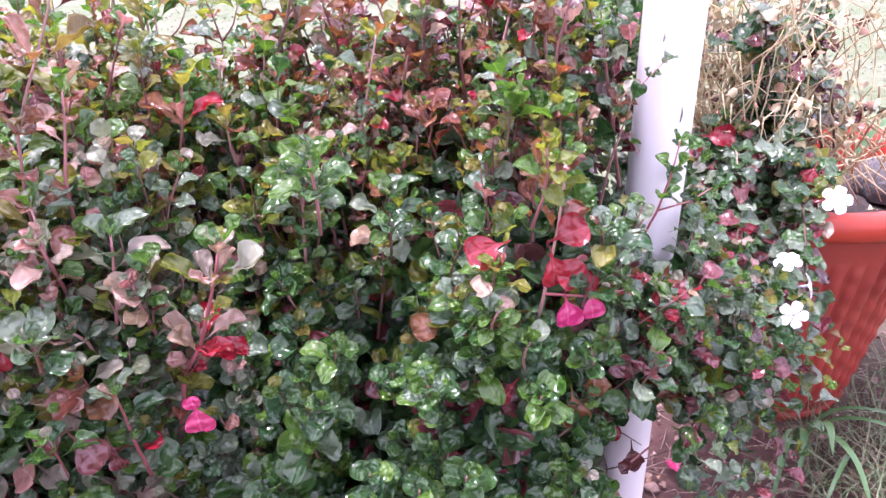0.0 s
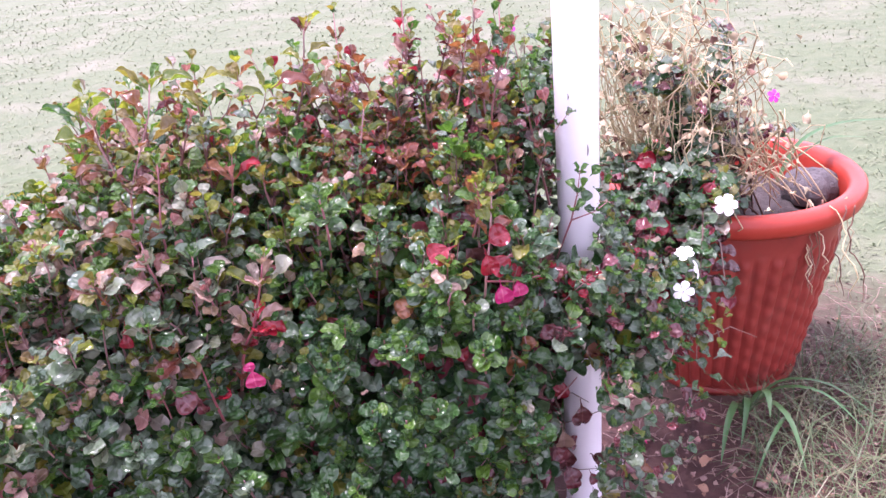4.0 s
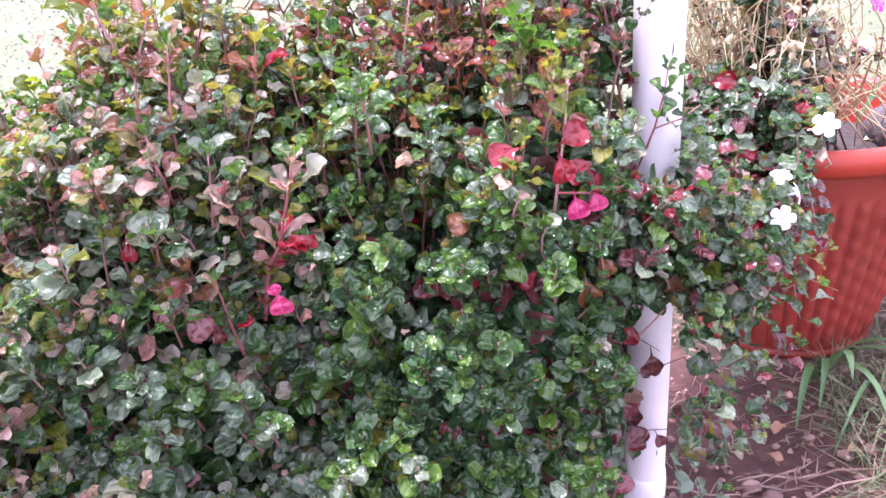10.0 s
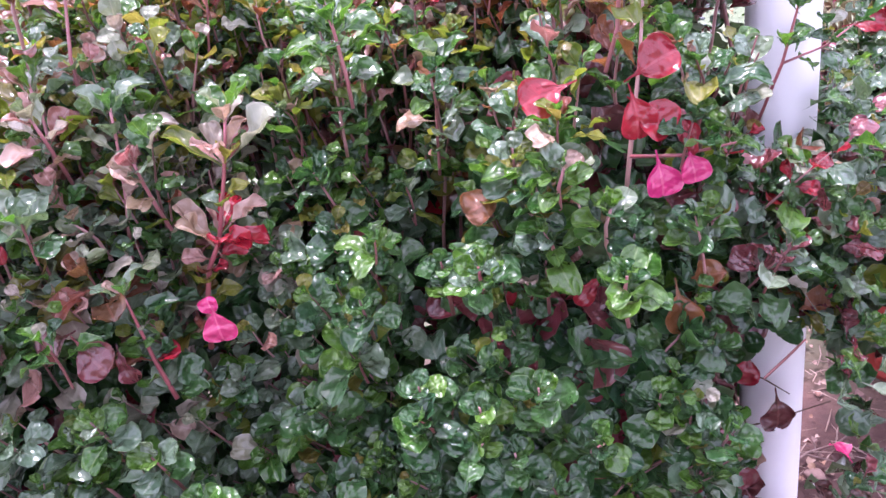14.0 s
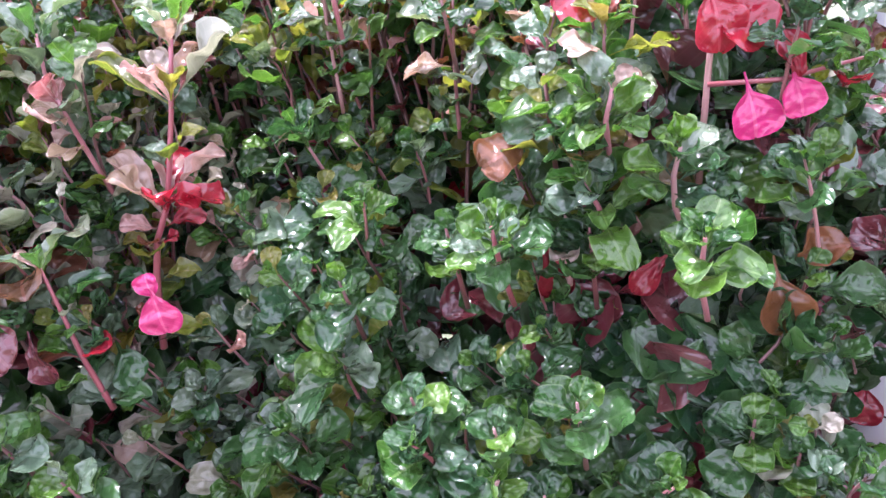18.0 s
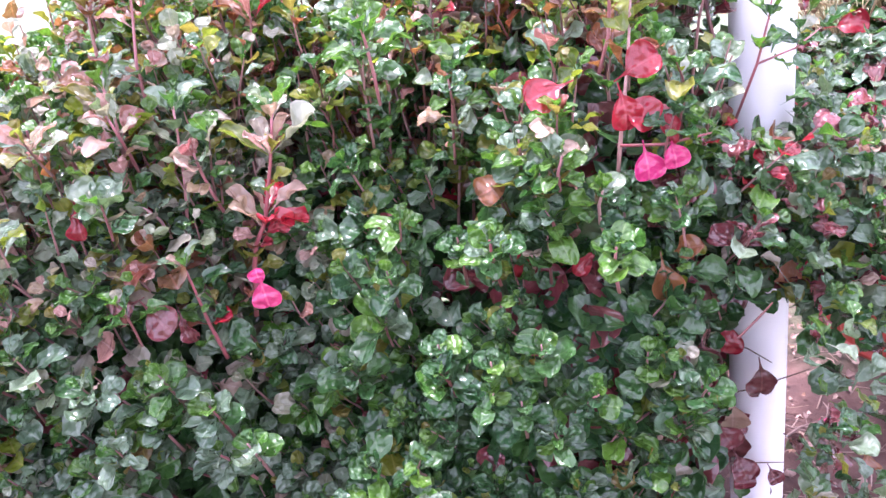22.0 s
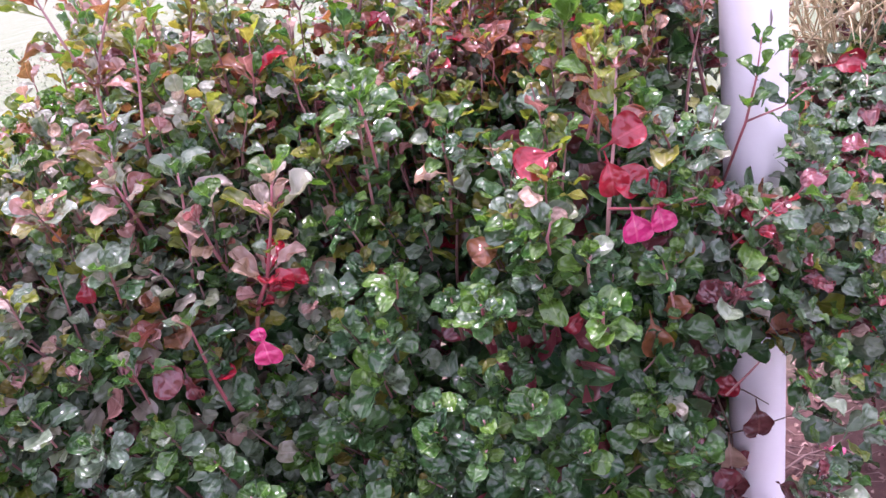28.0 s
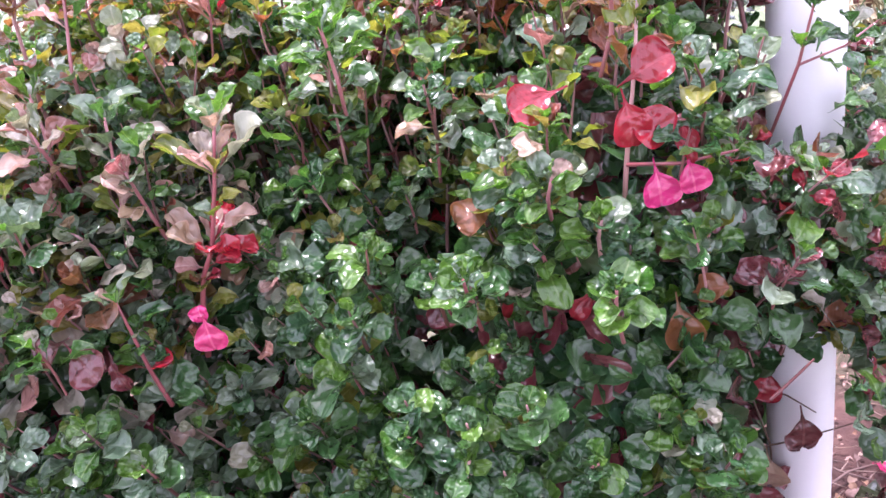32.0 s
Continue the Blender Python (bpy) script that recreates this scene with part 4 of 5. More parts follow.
# the tall red-stemmed shoot of the far crest's end, in two arms
branch([(-0.338, 0.565, 0.68), (-0.336, 0.56, 0.75), (-0.315, 0.545, 0.821), (-0.296, 0.56, 0.864), (-0.278, 0.57, 0.905), (-0.272, 0.575, 0.934)], 0.0024,
       [(0.28, 195, 65, 0.026, R_, 0), (0.28, -15, 65, 0.024, R_, 0), (0.52, 15, 66, 0.022, B_, 1), (0.53, -80, 50, 0.018, O_, 0), (0.62, 200, 40, 0.02, F_, 0), (0.72, 172, 42, 0.03, B_, 1), (0.72, 0, 55, 0.036, O_, 1), (0.72, -90, 55, 0.024, R_, 0),
        (0.84, 178, 42, 0.032, R_, 1), (0.86, 12, 55, 0.024, W_, 1), (0.97, 8, 55, 0.032, O_, 1), (0.97, 190, 52, 0.03, O_, 1)] + crown(1.0, (F_, O_, R_, O_), 0.02, 70), "tall red-stemmed shoot", STEM)
branch([(-0.317, 0.546, 0.815), (-0.326, 0.54, 0.85), (-0.335, 0.54, 0.885), (-0.342, 0.54, 0.916)], 0.002,
       [(0.3, 185, 68, 0.03, R_, 1), (0.3, -10, 50, 0.022, O_, 0), (0.6, 182, 62, 0.034, O_, 1), (0.66, 15, 48, 0.024, R_, 1), (0.66, -90, 45, 0.02, R_, 0), (0.94, 185, 66, 0.03, F_, 1), (0.94, 5, 52, 0.028, O_, 1)] + crown(1.0, (O_, R_, F_, O_), 0.02, 45), "tall red-stemmed shoot", STEM)
branch([(-0.287, 0.75, 0.69), (-0.285, 0.75, 0.773), (-0.273, 0.75, 0.833), (-0.272, 0.75, 0.862)], 0.0024,
       [(0.4, 180, 62, 0.026, G_, 0), (0.4, 0, 60, 0.028, F_, 0), (0.62, 180, 60, 0.03, F_, 1), (0.62, 10, 55, 0.03, Y_, 1), (0.8, 180, 62, 0.03, Y_, 1), (0.96, 172, 56, 0.032, O_, 1), (0.96, 10, 48, 0.028, F_, 1)] + crown(1.0, (O_, F_, O_), 0.022), "olive shoot standing over the crest", STEM)
branch([(-0.274, 0.75, 0.83), (-0.25, 0.75, 0.85), (-0.24, 0.75, 0.868)], 0.0017, [(0.5, -30, 60, 0.024, Y_, 0), (1.0, 15, 66, 0.028, O_, 1), (1.0, 165, 50, 0.022, F_, 1), (1.0, -90, 45, 0.018, O_, 0)], "olive side shoot", STEM)
branch([(-0.238, 0.8, 0.68), (-0.234, 0.8, 0.756), (-0.224, 0.8, 0.83)], 0.0024, [(0.45, 190, 62, 0.026, O_, 0), (0.45, 10, 62, 0.026, F_, 0), (0.7, 185, 60, 0.026, O_, 0), (0.7, 0, 60, 0.026, R_, 0), (0.95, 186, 66, 0.032, R_, 1), (0.9, 185, 85, 0.022, R_, 0)], "olive shoot standing over the crest", STEM)
branch([(-0.225, 0.8, 0.826), (-0.231, 0.8, 0.855), (-0.24, 0.8, 0.885)], 0.0016, [(1.0, 184, 62, 0.034, O_, 1), (1.0, 0, 52, 0.024, R_, 1), (0.7, -90, 40, 0.018, B_, 0), (1.0, 80, 20, 0.018, O_, 0)], "pink side shoot", STEM)
branch([(-0.224, 0.8, 0.826), (-0.21, 0.8, 0.843), (-0.203, 0.8, 0.862)], 0.0016, [(1.0, 0, 60, 0.042, R_, 1), (1.0, 160, 35, 0.024, O_, 1), (0.6, -50, 60, 0.026, O_, 0), (1.0, -100, 40, 0.02, O_, 0)], "pink side shoot", STEM)
branch([(-0.243, 0.66, 0.66), (-0.243, 0.66, 0.743), (-0.232, 0.66, 0.782), (-0.225, 0.66, 0.822)], 0.0022,
       [(0.4, 200, 62, 0.026, R_, 0), (0.4, -30, 62, 0.024, W_, 0), (0.5, -80, 70, 0.026, O_, 0), (0.74, 182, 48, 0.031, R_, 1), (0.74, -3, 45, 0.031, D_, 1), (0.76, -90, 40, 0.022, B_, 1)] + crown(0.98, (O_, F_, B_, O_), 0.018), "red-stemmed shoot with a pair of red leaves", STEM)
branch([(-0.21, 0.85, 0.66), (-0.206, 0.85, 0.714), (-0.19, 0.87, 0.784), (-0.171, 0.88, 0.829), (-0.16, 0.88, 0.868), (-0.15, 0.89, 0.935)], 0.0032,
       [(0.42, 0, 60, 0.03, D_, 1), (0.42, 180, 60, 0.026, W_, 0), (0.55, 8, 55, 0.034, R_, 1), (0.55, 190, 55, 0.026, O_, 0), (0.68, 0, 55, 0.03, O_, 1), (0.68, 182, 50, 0.028, R_, 1), (0.8, -60, 50, 0.024, R_, 0), (0.82, 170, 52, 0.028, O_, 1), (0.84, 10, 48, 0.028, O_, 1)] + crown(0.99, (O_, R_, O_, W_, O_), 0.024), "thick red-brown shoot", STEM)
branch([(-0.098, 0.72, 0.64), (-0.09, 0.72, 0.71), (-0.072, 0.73, 0.767), (-0.056, 0.74, 0.84)], 0.0026,
       [(0.4, 180, 62, 0.024, W_, 0), (0.4, 0, 62, 0.024, R_, 0), (0.6, 180, 55, 0.026, O_, 1), (0.6, 5, 55, 0.026, Y_, 1), (0.8, 185, 52, 0.026, Y_, 1), (0.8, 0, 52, 0.026, O_, 1)] + crown(0.98, (O_, F_, Y_, O_, R_), 0.022), "brown-stemmed olive shoot", STEM)
# fresh green heads above the shaded hollow
branch([(-0.124, 0.61, 0.66), (-0.12, 0.605, 0.717), (-0.112, 0.6, 0.758)], 0.002, [(0.75, 180, 60, 0.028, F_, 1), (0.75, 0, 58, 0.028, F_, 1), (0.78, -85, 55, 0.024, F_, 0), (0.6, 190, 75, 0.024, G_, 0), (0.6, 10, 75, 0.026, G_, 0), (0.4, -60, 70, 0.022, G_, 0)] + crown(0.98, (F_, F_, G_, F_, F_, G_), 0.025), "fresh green shoot", STEM)
branch([(-0.056, 0.63, 0.63), (-0.05, 0.625, 0.68), (-0.042, 0.62, 0.722)], 0.002, [(0.75, 180, 62, 0.026, Y_, 1), (0.75, 0, 60, 0.026, G_, 1), (0.78, -85, 55, 0.022, G_, 0), (0.5, 190, 75, 0.022, B_, 0), (0.5, 10, 75, 0.024, Y_, 0), (0.4, -60, 75, 0.026, Y_, 0)] + crown(0.98, (G_, Y_, G_, F_, Y_, G_), 0.022), "bluish green shoot", STEM)
# the shoot with olive and bronze leaves
branch([(0.014, 0.54, 0.56), (0.018, 0.53, 0.6), (0.022, 0.53, 0.62), (0.03, 0.535, 0.649), (0.036, 0.535, 0.676)], 0.0022,
       [(0.3, 190, 75, 0.02, F_, 0), (0.3, -20, 75, 0.02, G_, 0), (0.55, -10, 70, 0.022, G_, 0), (0.6, 184, 62, 0.026, O_, 0), (0.6, 20, 62, 0.022, B_, 0), (0.62, -80, 70, 0.022, O_, 0), (0.78, 182, 62, 0.026, F_, 1), (0.78, -8, 60, 0.027, S_, 0), (0.8, -90, 45, 0.018, F_, 0)] + crown(0.98, (F_, F_, Y_, F_), 0.016), "brown-red shoot with olive leaves")
# heads brightened by leaves with sheen in their base colour
for n, spot in enumerate(((-0.4, 0.505, 0.7), (-0.37, 0.495, 0.66), (-0.345, 0.5, 0.725), (-0.29, 0.49, 0.67), (-0.3, 0.5, 0.745), (-0.236, 0.5, 0.705), (-0.385, 0.485, 0.61), (-0.45, 0.51, 0.66), (-0.43, 0.5, 0.735), (-0.33, 0.48, 0.635))):
    lone_head(spot, (0.0, -0.3, 1), [(S_, 6), (B_, 2), (F_, 2), (Y_, 1)], 0.0235, 0.06, 540 + n, 6)
lone_head((-0.36, 0.6, 0.79), (0.0, -0.2, 1), [(O_, 4), (F_, 4), (Y_, 2)], 0.024, 0.09, 520)
lone_head((-0.46, 0.66, 0.79), (0.0, -0.1, 1), [(O_, 4), (F_, 6)], 0.026, 0.1, 521)
lone_head((-0.53, 0.68, 0.775), (-0.1, -0.1, 1), [(O_, 4), (F_, 5)], 0.026, 0.1, 522)
lone_head((-0.42, 0.64, 0.785), (0.05, -0.1, 1), [(F_, 6), (O_, 3)], 0.026, 0.1, 523)
lone_head((-0.5, 0.6, 0.72), (0.0, -0.1, 1), [(F_, 5), (O_, 4), (Y_, 1)], 0.026, 0.1, 524)
lone_head((-0.57, 0.62, 0.73), (-0.1, -0.1, 1), [(O_, 5), (F_, 4)], 0.026, 0.1, 525)
lone_head((-0.1, 0.56, 0.785), (0.0, -0.2, 1), [(F_, 6), (Y_, 3)], 0.0258, 0.08, 508)
lone_head((-0.06, 0.45, 0.52), (0.0, -0.6, 0.8), [(F_, 4), (G_, 6)], 0.0224, 0.06, 510)
lone_head((-0.02, 0.45, 0.5), (0.1, -0.6, 0.8), [(F_, 5), (G_, 5)], 0.0215, 0.06, 511)
lone_head((0.06, 0.47, 0.48), (0.1, -0.6, 0.8), [(F_, 4), (G_, 6)], 0.0224, 0.06, 512)
lone_head((-0.30, 0.43, 0.53), (0.0, -0.5, 0.8), [(Y_, 7), (F_, 3), (B_, 1)], 0.0258, 0.07, 513)
lone_head((-0.33, 0.43, 0.49), (0.0, -0.5, 0.8), [(Y_, 7), (F_, 3), (B_, 1)], 0.0258, 0.07, 514)
lone_head((-0.25, 0.42, 0.47), (0.0, -0.5, 0.8), [(Y_, 7), (F_, 3)], 0.0241, 0.07, 515)
lone_head((0.088, 0.55, 0.79), (0.1, -0.2, 1), [(O_, 5), (R_, 3), (F_, 3)], 0.0241, 0.08, 517)
lone_head((0.031, 0.505, 0.627), (0.0, -0.4, 0.9), [(F_, 6), (Y_, 3)], 0.0235, 0.055, 531)
lone_head((0.076, 0.505, 0.639), (0.0, -0.4, 0.9), [(F_, 5), (G_, 3), (Y_, 2)], 0.0235, 0.055, 532)
lone_head((0.082, 0.475, 0.606), (0.0, -0.4, 0.9), [(F_, 5), (G_, 4)], 0.0235, 0.055, 533)
lone_head((-0.009, 0.475, 0.620), (0.0, -0.4, 0.9), [(F_, 5), (G_, 4), (Y_, 2)], 0.0235, 0.055, 534)
lone_head((0.049, 0.505, 0.669), (0.0, -0.4, 0.9), [(Y_, 4), (F_, 4), (B_, 1)], 0.0235, 0.055, 535)
shoot([(0.085, 0.56, 0.6), (0.092, 0.552, 0.657), (0.102, 0.558, 0.72), (0.109, 0.57, 0.78)], [0.003, 0.0027, 0.002, 0.001],
      [(0.62, 0.03, R_), (0.78, 0.026, O_), (0.92, 0.02, F_), (0.99, 0.013, F_)], 5)
shoot([(0.092, 0.55, 0.657), (0.125, 0.548, 0.655), (0.16, 0.548, 0.66)], [0.0022, 0.002, 0.0012], [(0.75, 0.016, F_), (0.97, 0.014, F_)], 6)
shoot([(0.14, 0.93, 0.7), (0.148, 0.94, 0.84), (0.15, 0.95, 0.97)], [0.0034, 0.0025, 0.001], [(0.4, 0.026, R_), (0.55, 0.026, R_), (0.7, 0.025, D_), (0.85, 0.022, O_), (0.97, 0.016, R_)], 12)
shoot([(-0.11, 0.88, 0.72), (-0.108, 0.9, 0.84), (-0.105, 0.91, 0.955)], [0.0034, 0.0025, 0.001], [(0.4, 0.026, R_), (0.6, 0.026, O_), (0.8, 0.024, R_), (0.97, 0.02, O_)], 13)
shoot([(0.0, 0.9, 0.74), (-0.002, 0.91, 0.86), (0.0, 0.92, 0.975)], [0.0034, 0.0025, 0.001], [(0.4, 0.026, G_), (0.6, 0.026, O_), (0.8, 0.024, O_), (0.97, 0.02, R_)], 14)
# sprig before the post, and the leafless twig ends that cross it
shoot([(0.195, 0.67, 0.62), (0.215, 0.662, 0.68), (0.224, 0.66, 0.72), (0.228, 0.66, 0.752)], [0.0022, 0.002, 0.0015, 0.0008],
      [(0.55, 0.024, F_), (0.75, 0.022, F_), (0.95, 0.018, F_)], 15, "thin green sprig")
shoot([(0.215, 0.662, 0.68), (0.245, 0.66, 0.69), (0.266, 0.66, 0.705)], [0.0018, 0.0014, 0.0008], [(0.6, 0.02, G_), (0.95, 0.022, G_)], 16, "thin green sprig")
shoot([(0.18, 0.73, 0.76), (0.2, 0.722, 0.785), (0.22, 0.715, 0.812)], [0.0016, 0.0012, 0.0007], [(0.7, 0.014, G_), (0.97, 0.014, Y_)], 17, "thin green sprig")
shoot([(0.13, 0.70, 0.215), (0.2, 0.705, 0.195), (0.262, 0.72, 0.182)], [0.0018, 0.0015, 0.0009], [], 18, "thin dark twig")
shoot([(0.16, 0.69, 0.3), (0.22, 0.69, 0.315), (0.28, 0.70, 0.33)], [0.0016, 0.0014, 0.0009], [], 19, "thin dark twig")
shoot([(0.14, 0.7, 0.44), (0.18, 0.695, 0.38), (0.2, 0.692, 0.31), (0.205, 0.695, 0.23)], [0.002, 0.0018, 0.0015, 0.001], [], 20, "thin dark drooping twig")
shoot([(0.18, 0.695, 0.38), (0.215, 0.694, 0.365), (0.24, 0.694, 0.345)], [0.0016, 0.0014, 0.0009], [], 21, "thin dark twig")


def rosette(place, size, table, seed, leaves=9):
    """A fresh shoot tip that stands out of the hedge: a whorl of cupped leaves round a short stem."""
    r = random.Random(seed)
    shrub, p = shrub_at(place[0]), np.array(place, float)
    d = FACE * 0.55 + UP * 0.6
    d /= np.linalg.norm(d)
    side = np.cross(d, (1, 0.2, 0.1))
    side /= np.linalg.norm(side)
    other = np.cross(d, side)
    v, f = tube([p - d * 0.05, p - d * 0.02, p + d * 0.012], [0.0016, 0.0014, 0.0007], 6)
    child("shoot", v, f, STEM, shrub, "short fresh shoot")
    for i in range(leaves):
        t, a = i / leaves, i * 2.3 + r.uniform(-0.3, 0.3)
        open_ = radians(82 - 55 * t + r.uniform(-8, 8))
        axis = math.cos(open_) * d + math.sin(open_) * (math.cos(a) * side + math.sin(a) * other)
        n = size * 0.8 * (1.0 - 0.5 * t) * r.uniform(0.85, 1.1)
        show_leaf(p + d * (0.03 * t - 0.018) + axis * n * 0.25, axis, d + FACE * 0.2, n, r.choice((0, 1, 2, 4, 6)), pick(r, table))


FRESH_TIP, PALE_TIP, OLIVE_TIP = [(F_, 3), (G_, 7)], [(Y_, 5), (F_, 4), (G_, 2)], [(O_, 3), (F_, 3), (Y_, 3)]
for n, (place, size, table) in enumerate((
        ((-0.245, 0.425, 0.51), 0.03, PALE_TIP), ((-0.275, 0.42, 0.545), 0.028, PALE_TIP), ((-0.22, 0.42, 0.475), 0.028, PALE_TIP), ((-0.30, 0.425, 0.50), 0.026, PALE_TIP),
        ((-0.02, 0.46, 0.515), 0.029, FRESH_TIP), ((0.02, 0.465, 0.525), 0.03, FRESH_TIP), ((-0.06, 0.465, 0.53), 0.027, FRESH_TIP), ((0.0, 0.455, 0.48), 0.028, FRESH_TIP),
        ((0.1, 0.5, 0.49), 0.03, FRESH_TIP), ((0.12, 0.5, 0.47), 0.028, FRESH_TIP), ((-0.1, 0.5, 0.58), 0.026, FRESH_TIP), ((-0.04, 0.51, 0.6), 0.025, FRESH_TIP),
        ((0.015, 0.54, 0.665), 0.027, OLIVE_TIP), ((0.03, 0.535, 0.645), 0.025, OLIVE_TIP), ((-0.12, 0.6, 0.755), 0.024, FRESH_TIP), ((-0.04, 0.58, 0.715), 0.024, FRESH_TIP),
        ((-0.40, 0.43, 0.62), 0.026, OLIVE_TIP), ((-0.43, 0.44, 0.66), 0.026, OLIVE_TIP), ((-0.36, 0.4, 0.47), 0.026, PALE_TIP), ((-0.15, 0.405, 0.42), 0.026, PALE_TIP),
        ((-0.07, 0.405, 0.42), 0.027, PALE_TIP), ((0.03, 0.52, 0.59), 0.025, FRESH_TIP), ((0.14, 0.54, 0.61), 0.025, OLIVE_TIP), ((0.09, 0.53, 0.6), 0.024, FRESH_TIP))):
    rosette(place, size, table, 300 + n)
for place, axis, size, shape, colour, label in (
        ((-0.201, 0.479, 0.597), (0.12, -0.15, -1), 0.024, ROUND, P_, "bright pink rounded leaf"),
        ((-0.202, 0.48, 0.597), (-0.1, -0.1, 1), 0.014, ROUND, P_, "bright pink small leaf"),
        ((0.05, 0.538, 0.712), (-0.9, -0.2, -0.25), 0.029, ROUND, D_, "large red leaf"),
        ((0.1, 0.54, 0.693), (0.6, -0.3, -0.5), 0.027, ROUND, D_, "large red leaf"),
        ((0.1, 0.543, 0.715), (0.8, -0.2, 0.5), 0.028, ROUND, D_, "large reddish leaf"),
        ((0.095, 0.536, 0.70), (0.2, -0.4, -0.8), 0.026, 7, D_, "red leaf"),
        ((0.11, 0.543, 0.652), (0.15, -0.3, -1), 0.024, ROUND, P_, "bright pink leaf"),
        ((0.13, 0.543, 0.656), (0.2, -0.3, -0.9), 0.02, ROUND, P_, "bright pink leaf"),
        ((0.132, 0.545, 0.656), (-0.1, -0.1, 1), 0.022, 2, D_, "red leaf"),
        ((0.118, 0.528, 0.56), (0.1, -0.4, -1), 0.03, 5, R_, "withered brown leaf"),
        ((0.13, 0.53, 0.572), (0.5, -0.4, 0.3), 0.022, 5, R_, "withered brown leaf"),
        ((-0.295, 0.445, 0.605), (-0.8, -0.3, -0.3), 0.024, ROUND, W_, "dark red round leaf"),
        ((-0.28, 0.44, 0.6), (0.6, -0.3, -0.5), 0.028, ROUND, W_, "dark wine-red round leaf"),
        ((-0.262, 0.45, 0.585), (0.3, -0.4, -0.8), 0.022, 2, W_, "dark red leaf"),
        ((-0.328, 0.462, 0.68), (0.1, -0.4, -0.8), 0.024, 0, D_, "red leaf"),
        ((0.0, 0.535, 0.642), (-0.7, -0.3, -0.2), 0.026, 6, R_, "bronze-red rounded leaf"),
        ((0.04, 0.548, 0.668), (0.8, -0.2, 0.3), 0.026, 4, F_, "pale green leaf"),
        ((0.064, 0.53, 0.575), (-0.6, -0.5, -0.4), 0.022, 5, D_, "curled red leaf"),
        ((0.005, 0.545, 0.58), (0.1, -0.4, -1), 0.03, 5, D_, "hanging red leaf"),
        ((0.18, 0.655, 0.29), (0.5, -0.3, -0.8), 0.03, ROUND, W_, "dark wine-red round leaf"),
        ((0.15, 0.65, 0.256), (0.2, -0.3, -0.9), 0.03, ROUND, D_, "dark red round leaf"),
        ((0.21, 0.70, 0.19), (0.1, -0.5, -0.9), 0.026, ROUND, W_, "dark wine-red round leaf"),
        ((0.245, 0.71, 0.18), (0.4, -0.5, -0.8), 0.02, ROUND, W_, "dark wine-red round leaf"),
        ((0.228, 0.690, 0.340), (0.1, -0.3, -1), 0.034, 6, W_, "dark wine-red round leaf"),
        ((0.202, 0.690, 0.253), (0.0, -0.3, -1), 0.036, 6, W_, "dark wine-red round leaf"),
        ((0.196, 0.680, 0.400), (-0.3, -0.3, -1), 0.03, ROUND, D_, "dark red round leaf"),
        ((0.196, 0.680, 0.300), (0.05, -0.2, -1), 0.036, 5, B_, "hanging withered pinkish leaf"),
        ((0.165, 0.66, 0.22), (-0.3, -0.5, -0.6), 0.032, ROUND, D_, "dark red round leaf"),
        ((0.2, 0.67, 0.235), (0.3, -0.5, -0.6), 0.03, ROUND, W_, "dark wine-red round leaf"),
        ((0.16, 0.64, 0.33), (0.0, -0.3, -0.9), 0.028, 5, R_, "withered pinkish leaf")):
    narrow = "red leaf" in label and shape in (0, 2, 5)
    show_leaf(place, axis, FACE, size * 0.92, shape % 3 if narrow else shape, colour, label, SPOON if narrow else FINE)


# ---- periwinkle and dried growth in the pot ----
def flower(plant, place, face, size, petal_mat, label):
    """A five-petalled flower: a hub with an eye under the plant, petals under the flower."""
    m = turned(np.cross(face, (0.3, 0.1, 1.0)), face)
    hub_v, hub_f = tube([(0, 0, -0.012), (0, 0, -0.002), (0, 0, 0.0008)], [0.0012, 0.0018, 0.0024], 8)
    place = np.array(place)
    hub = child("flower", np.array(hub_v) @ m.T + place, hub_f, EYE_GREY, plant, label)
    for k in range(5):
        a = 2 * math.pi * k / 5
        v, f = [], []
        rows = [(0.08, 0.04), (0.3, 0.2), (0.6, 0.38), (0.85, 0.36), (1.0, 0.2)]
        for i, (t, w) in enumerate(rows):
            for u in (-1, 0, 1):
                rad, off = t * size / 2, u * w * size / 2
                z = 0.0014 - 0.10 * size * t * t + 0.03 * size * abs(u) + 0.0003 * k
                v.append((rad * math.cos(a) - off * math.sin(a), rad * math.sin(a) + off * math.cos(a), z))
        for i in range(len(rows) - 1):
            f += [(i * 3, i * 3 + 1, i * 3 + 4, i * 3 + 3), (i * 3 + 1, i * 3 + 2, i * 3 + 5, i * 3 + 4)]
        mesh_object("petal", (np.array(v) @ m.T + place - np.array(plant.location)).tolist(), f, petal_mat, hub)
    return hub


def arc(r, a, b, sag, n=7, wander=0.01):
    a, b = np.array(a, float), np.array(b, float)
    k = np.array([r.uniform(-1, 1) for _ in range(3)]) * wander
    return [tuple(a + (b - a) * t + UP * sag * 4 * t * (1 - t) + k * math.sin(3.1 * t) + np.array([r.uniform(-1, 1) for _ in range(3)]) * wander * 0.15) for t in np.linspace(0, 1, n)]


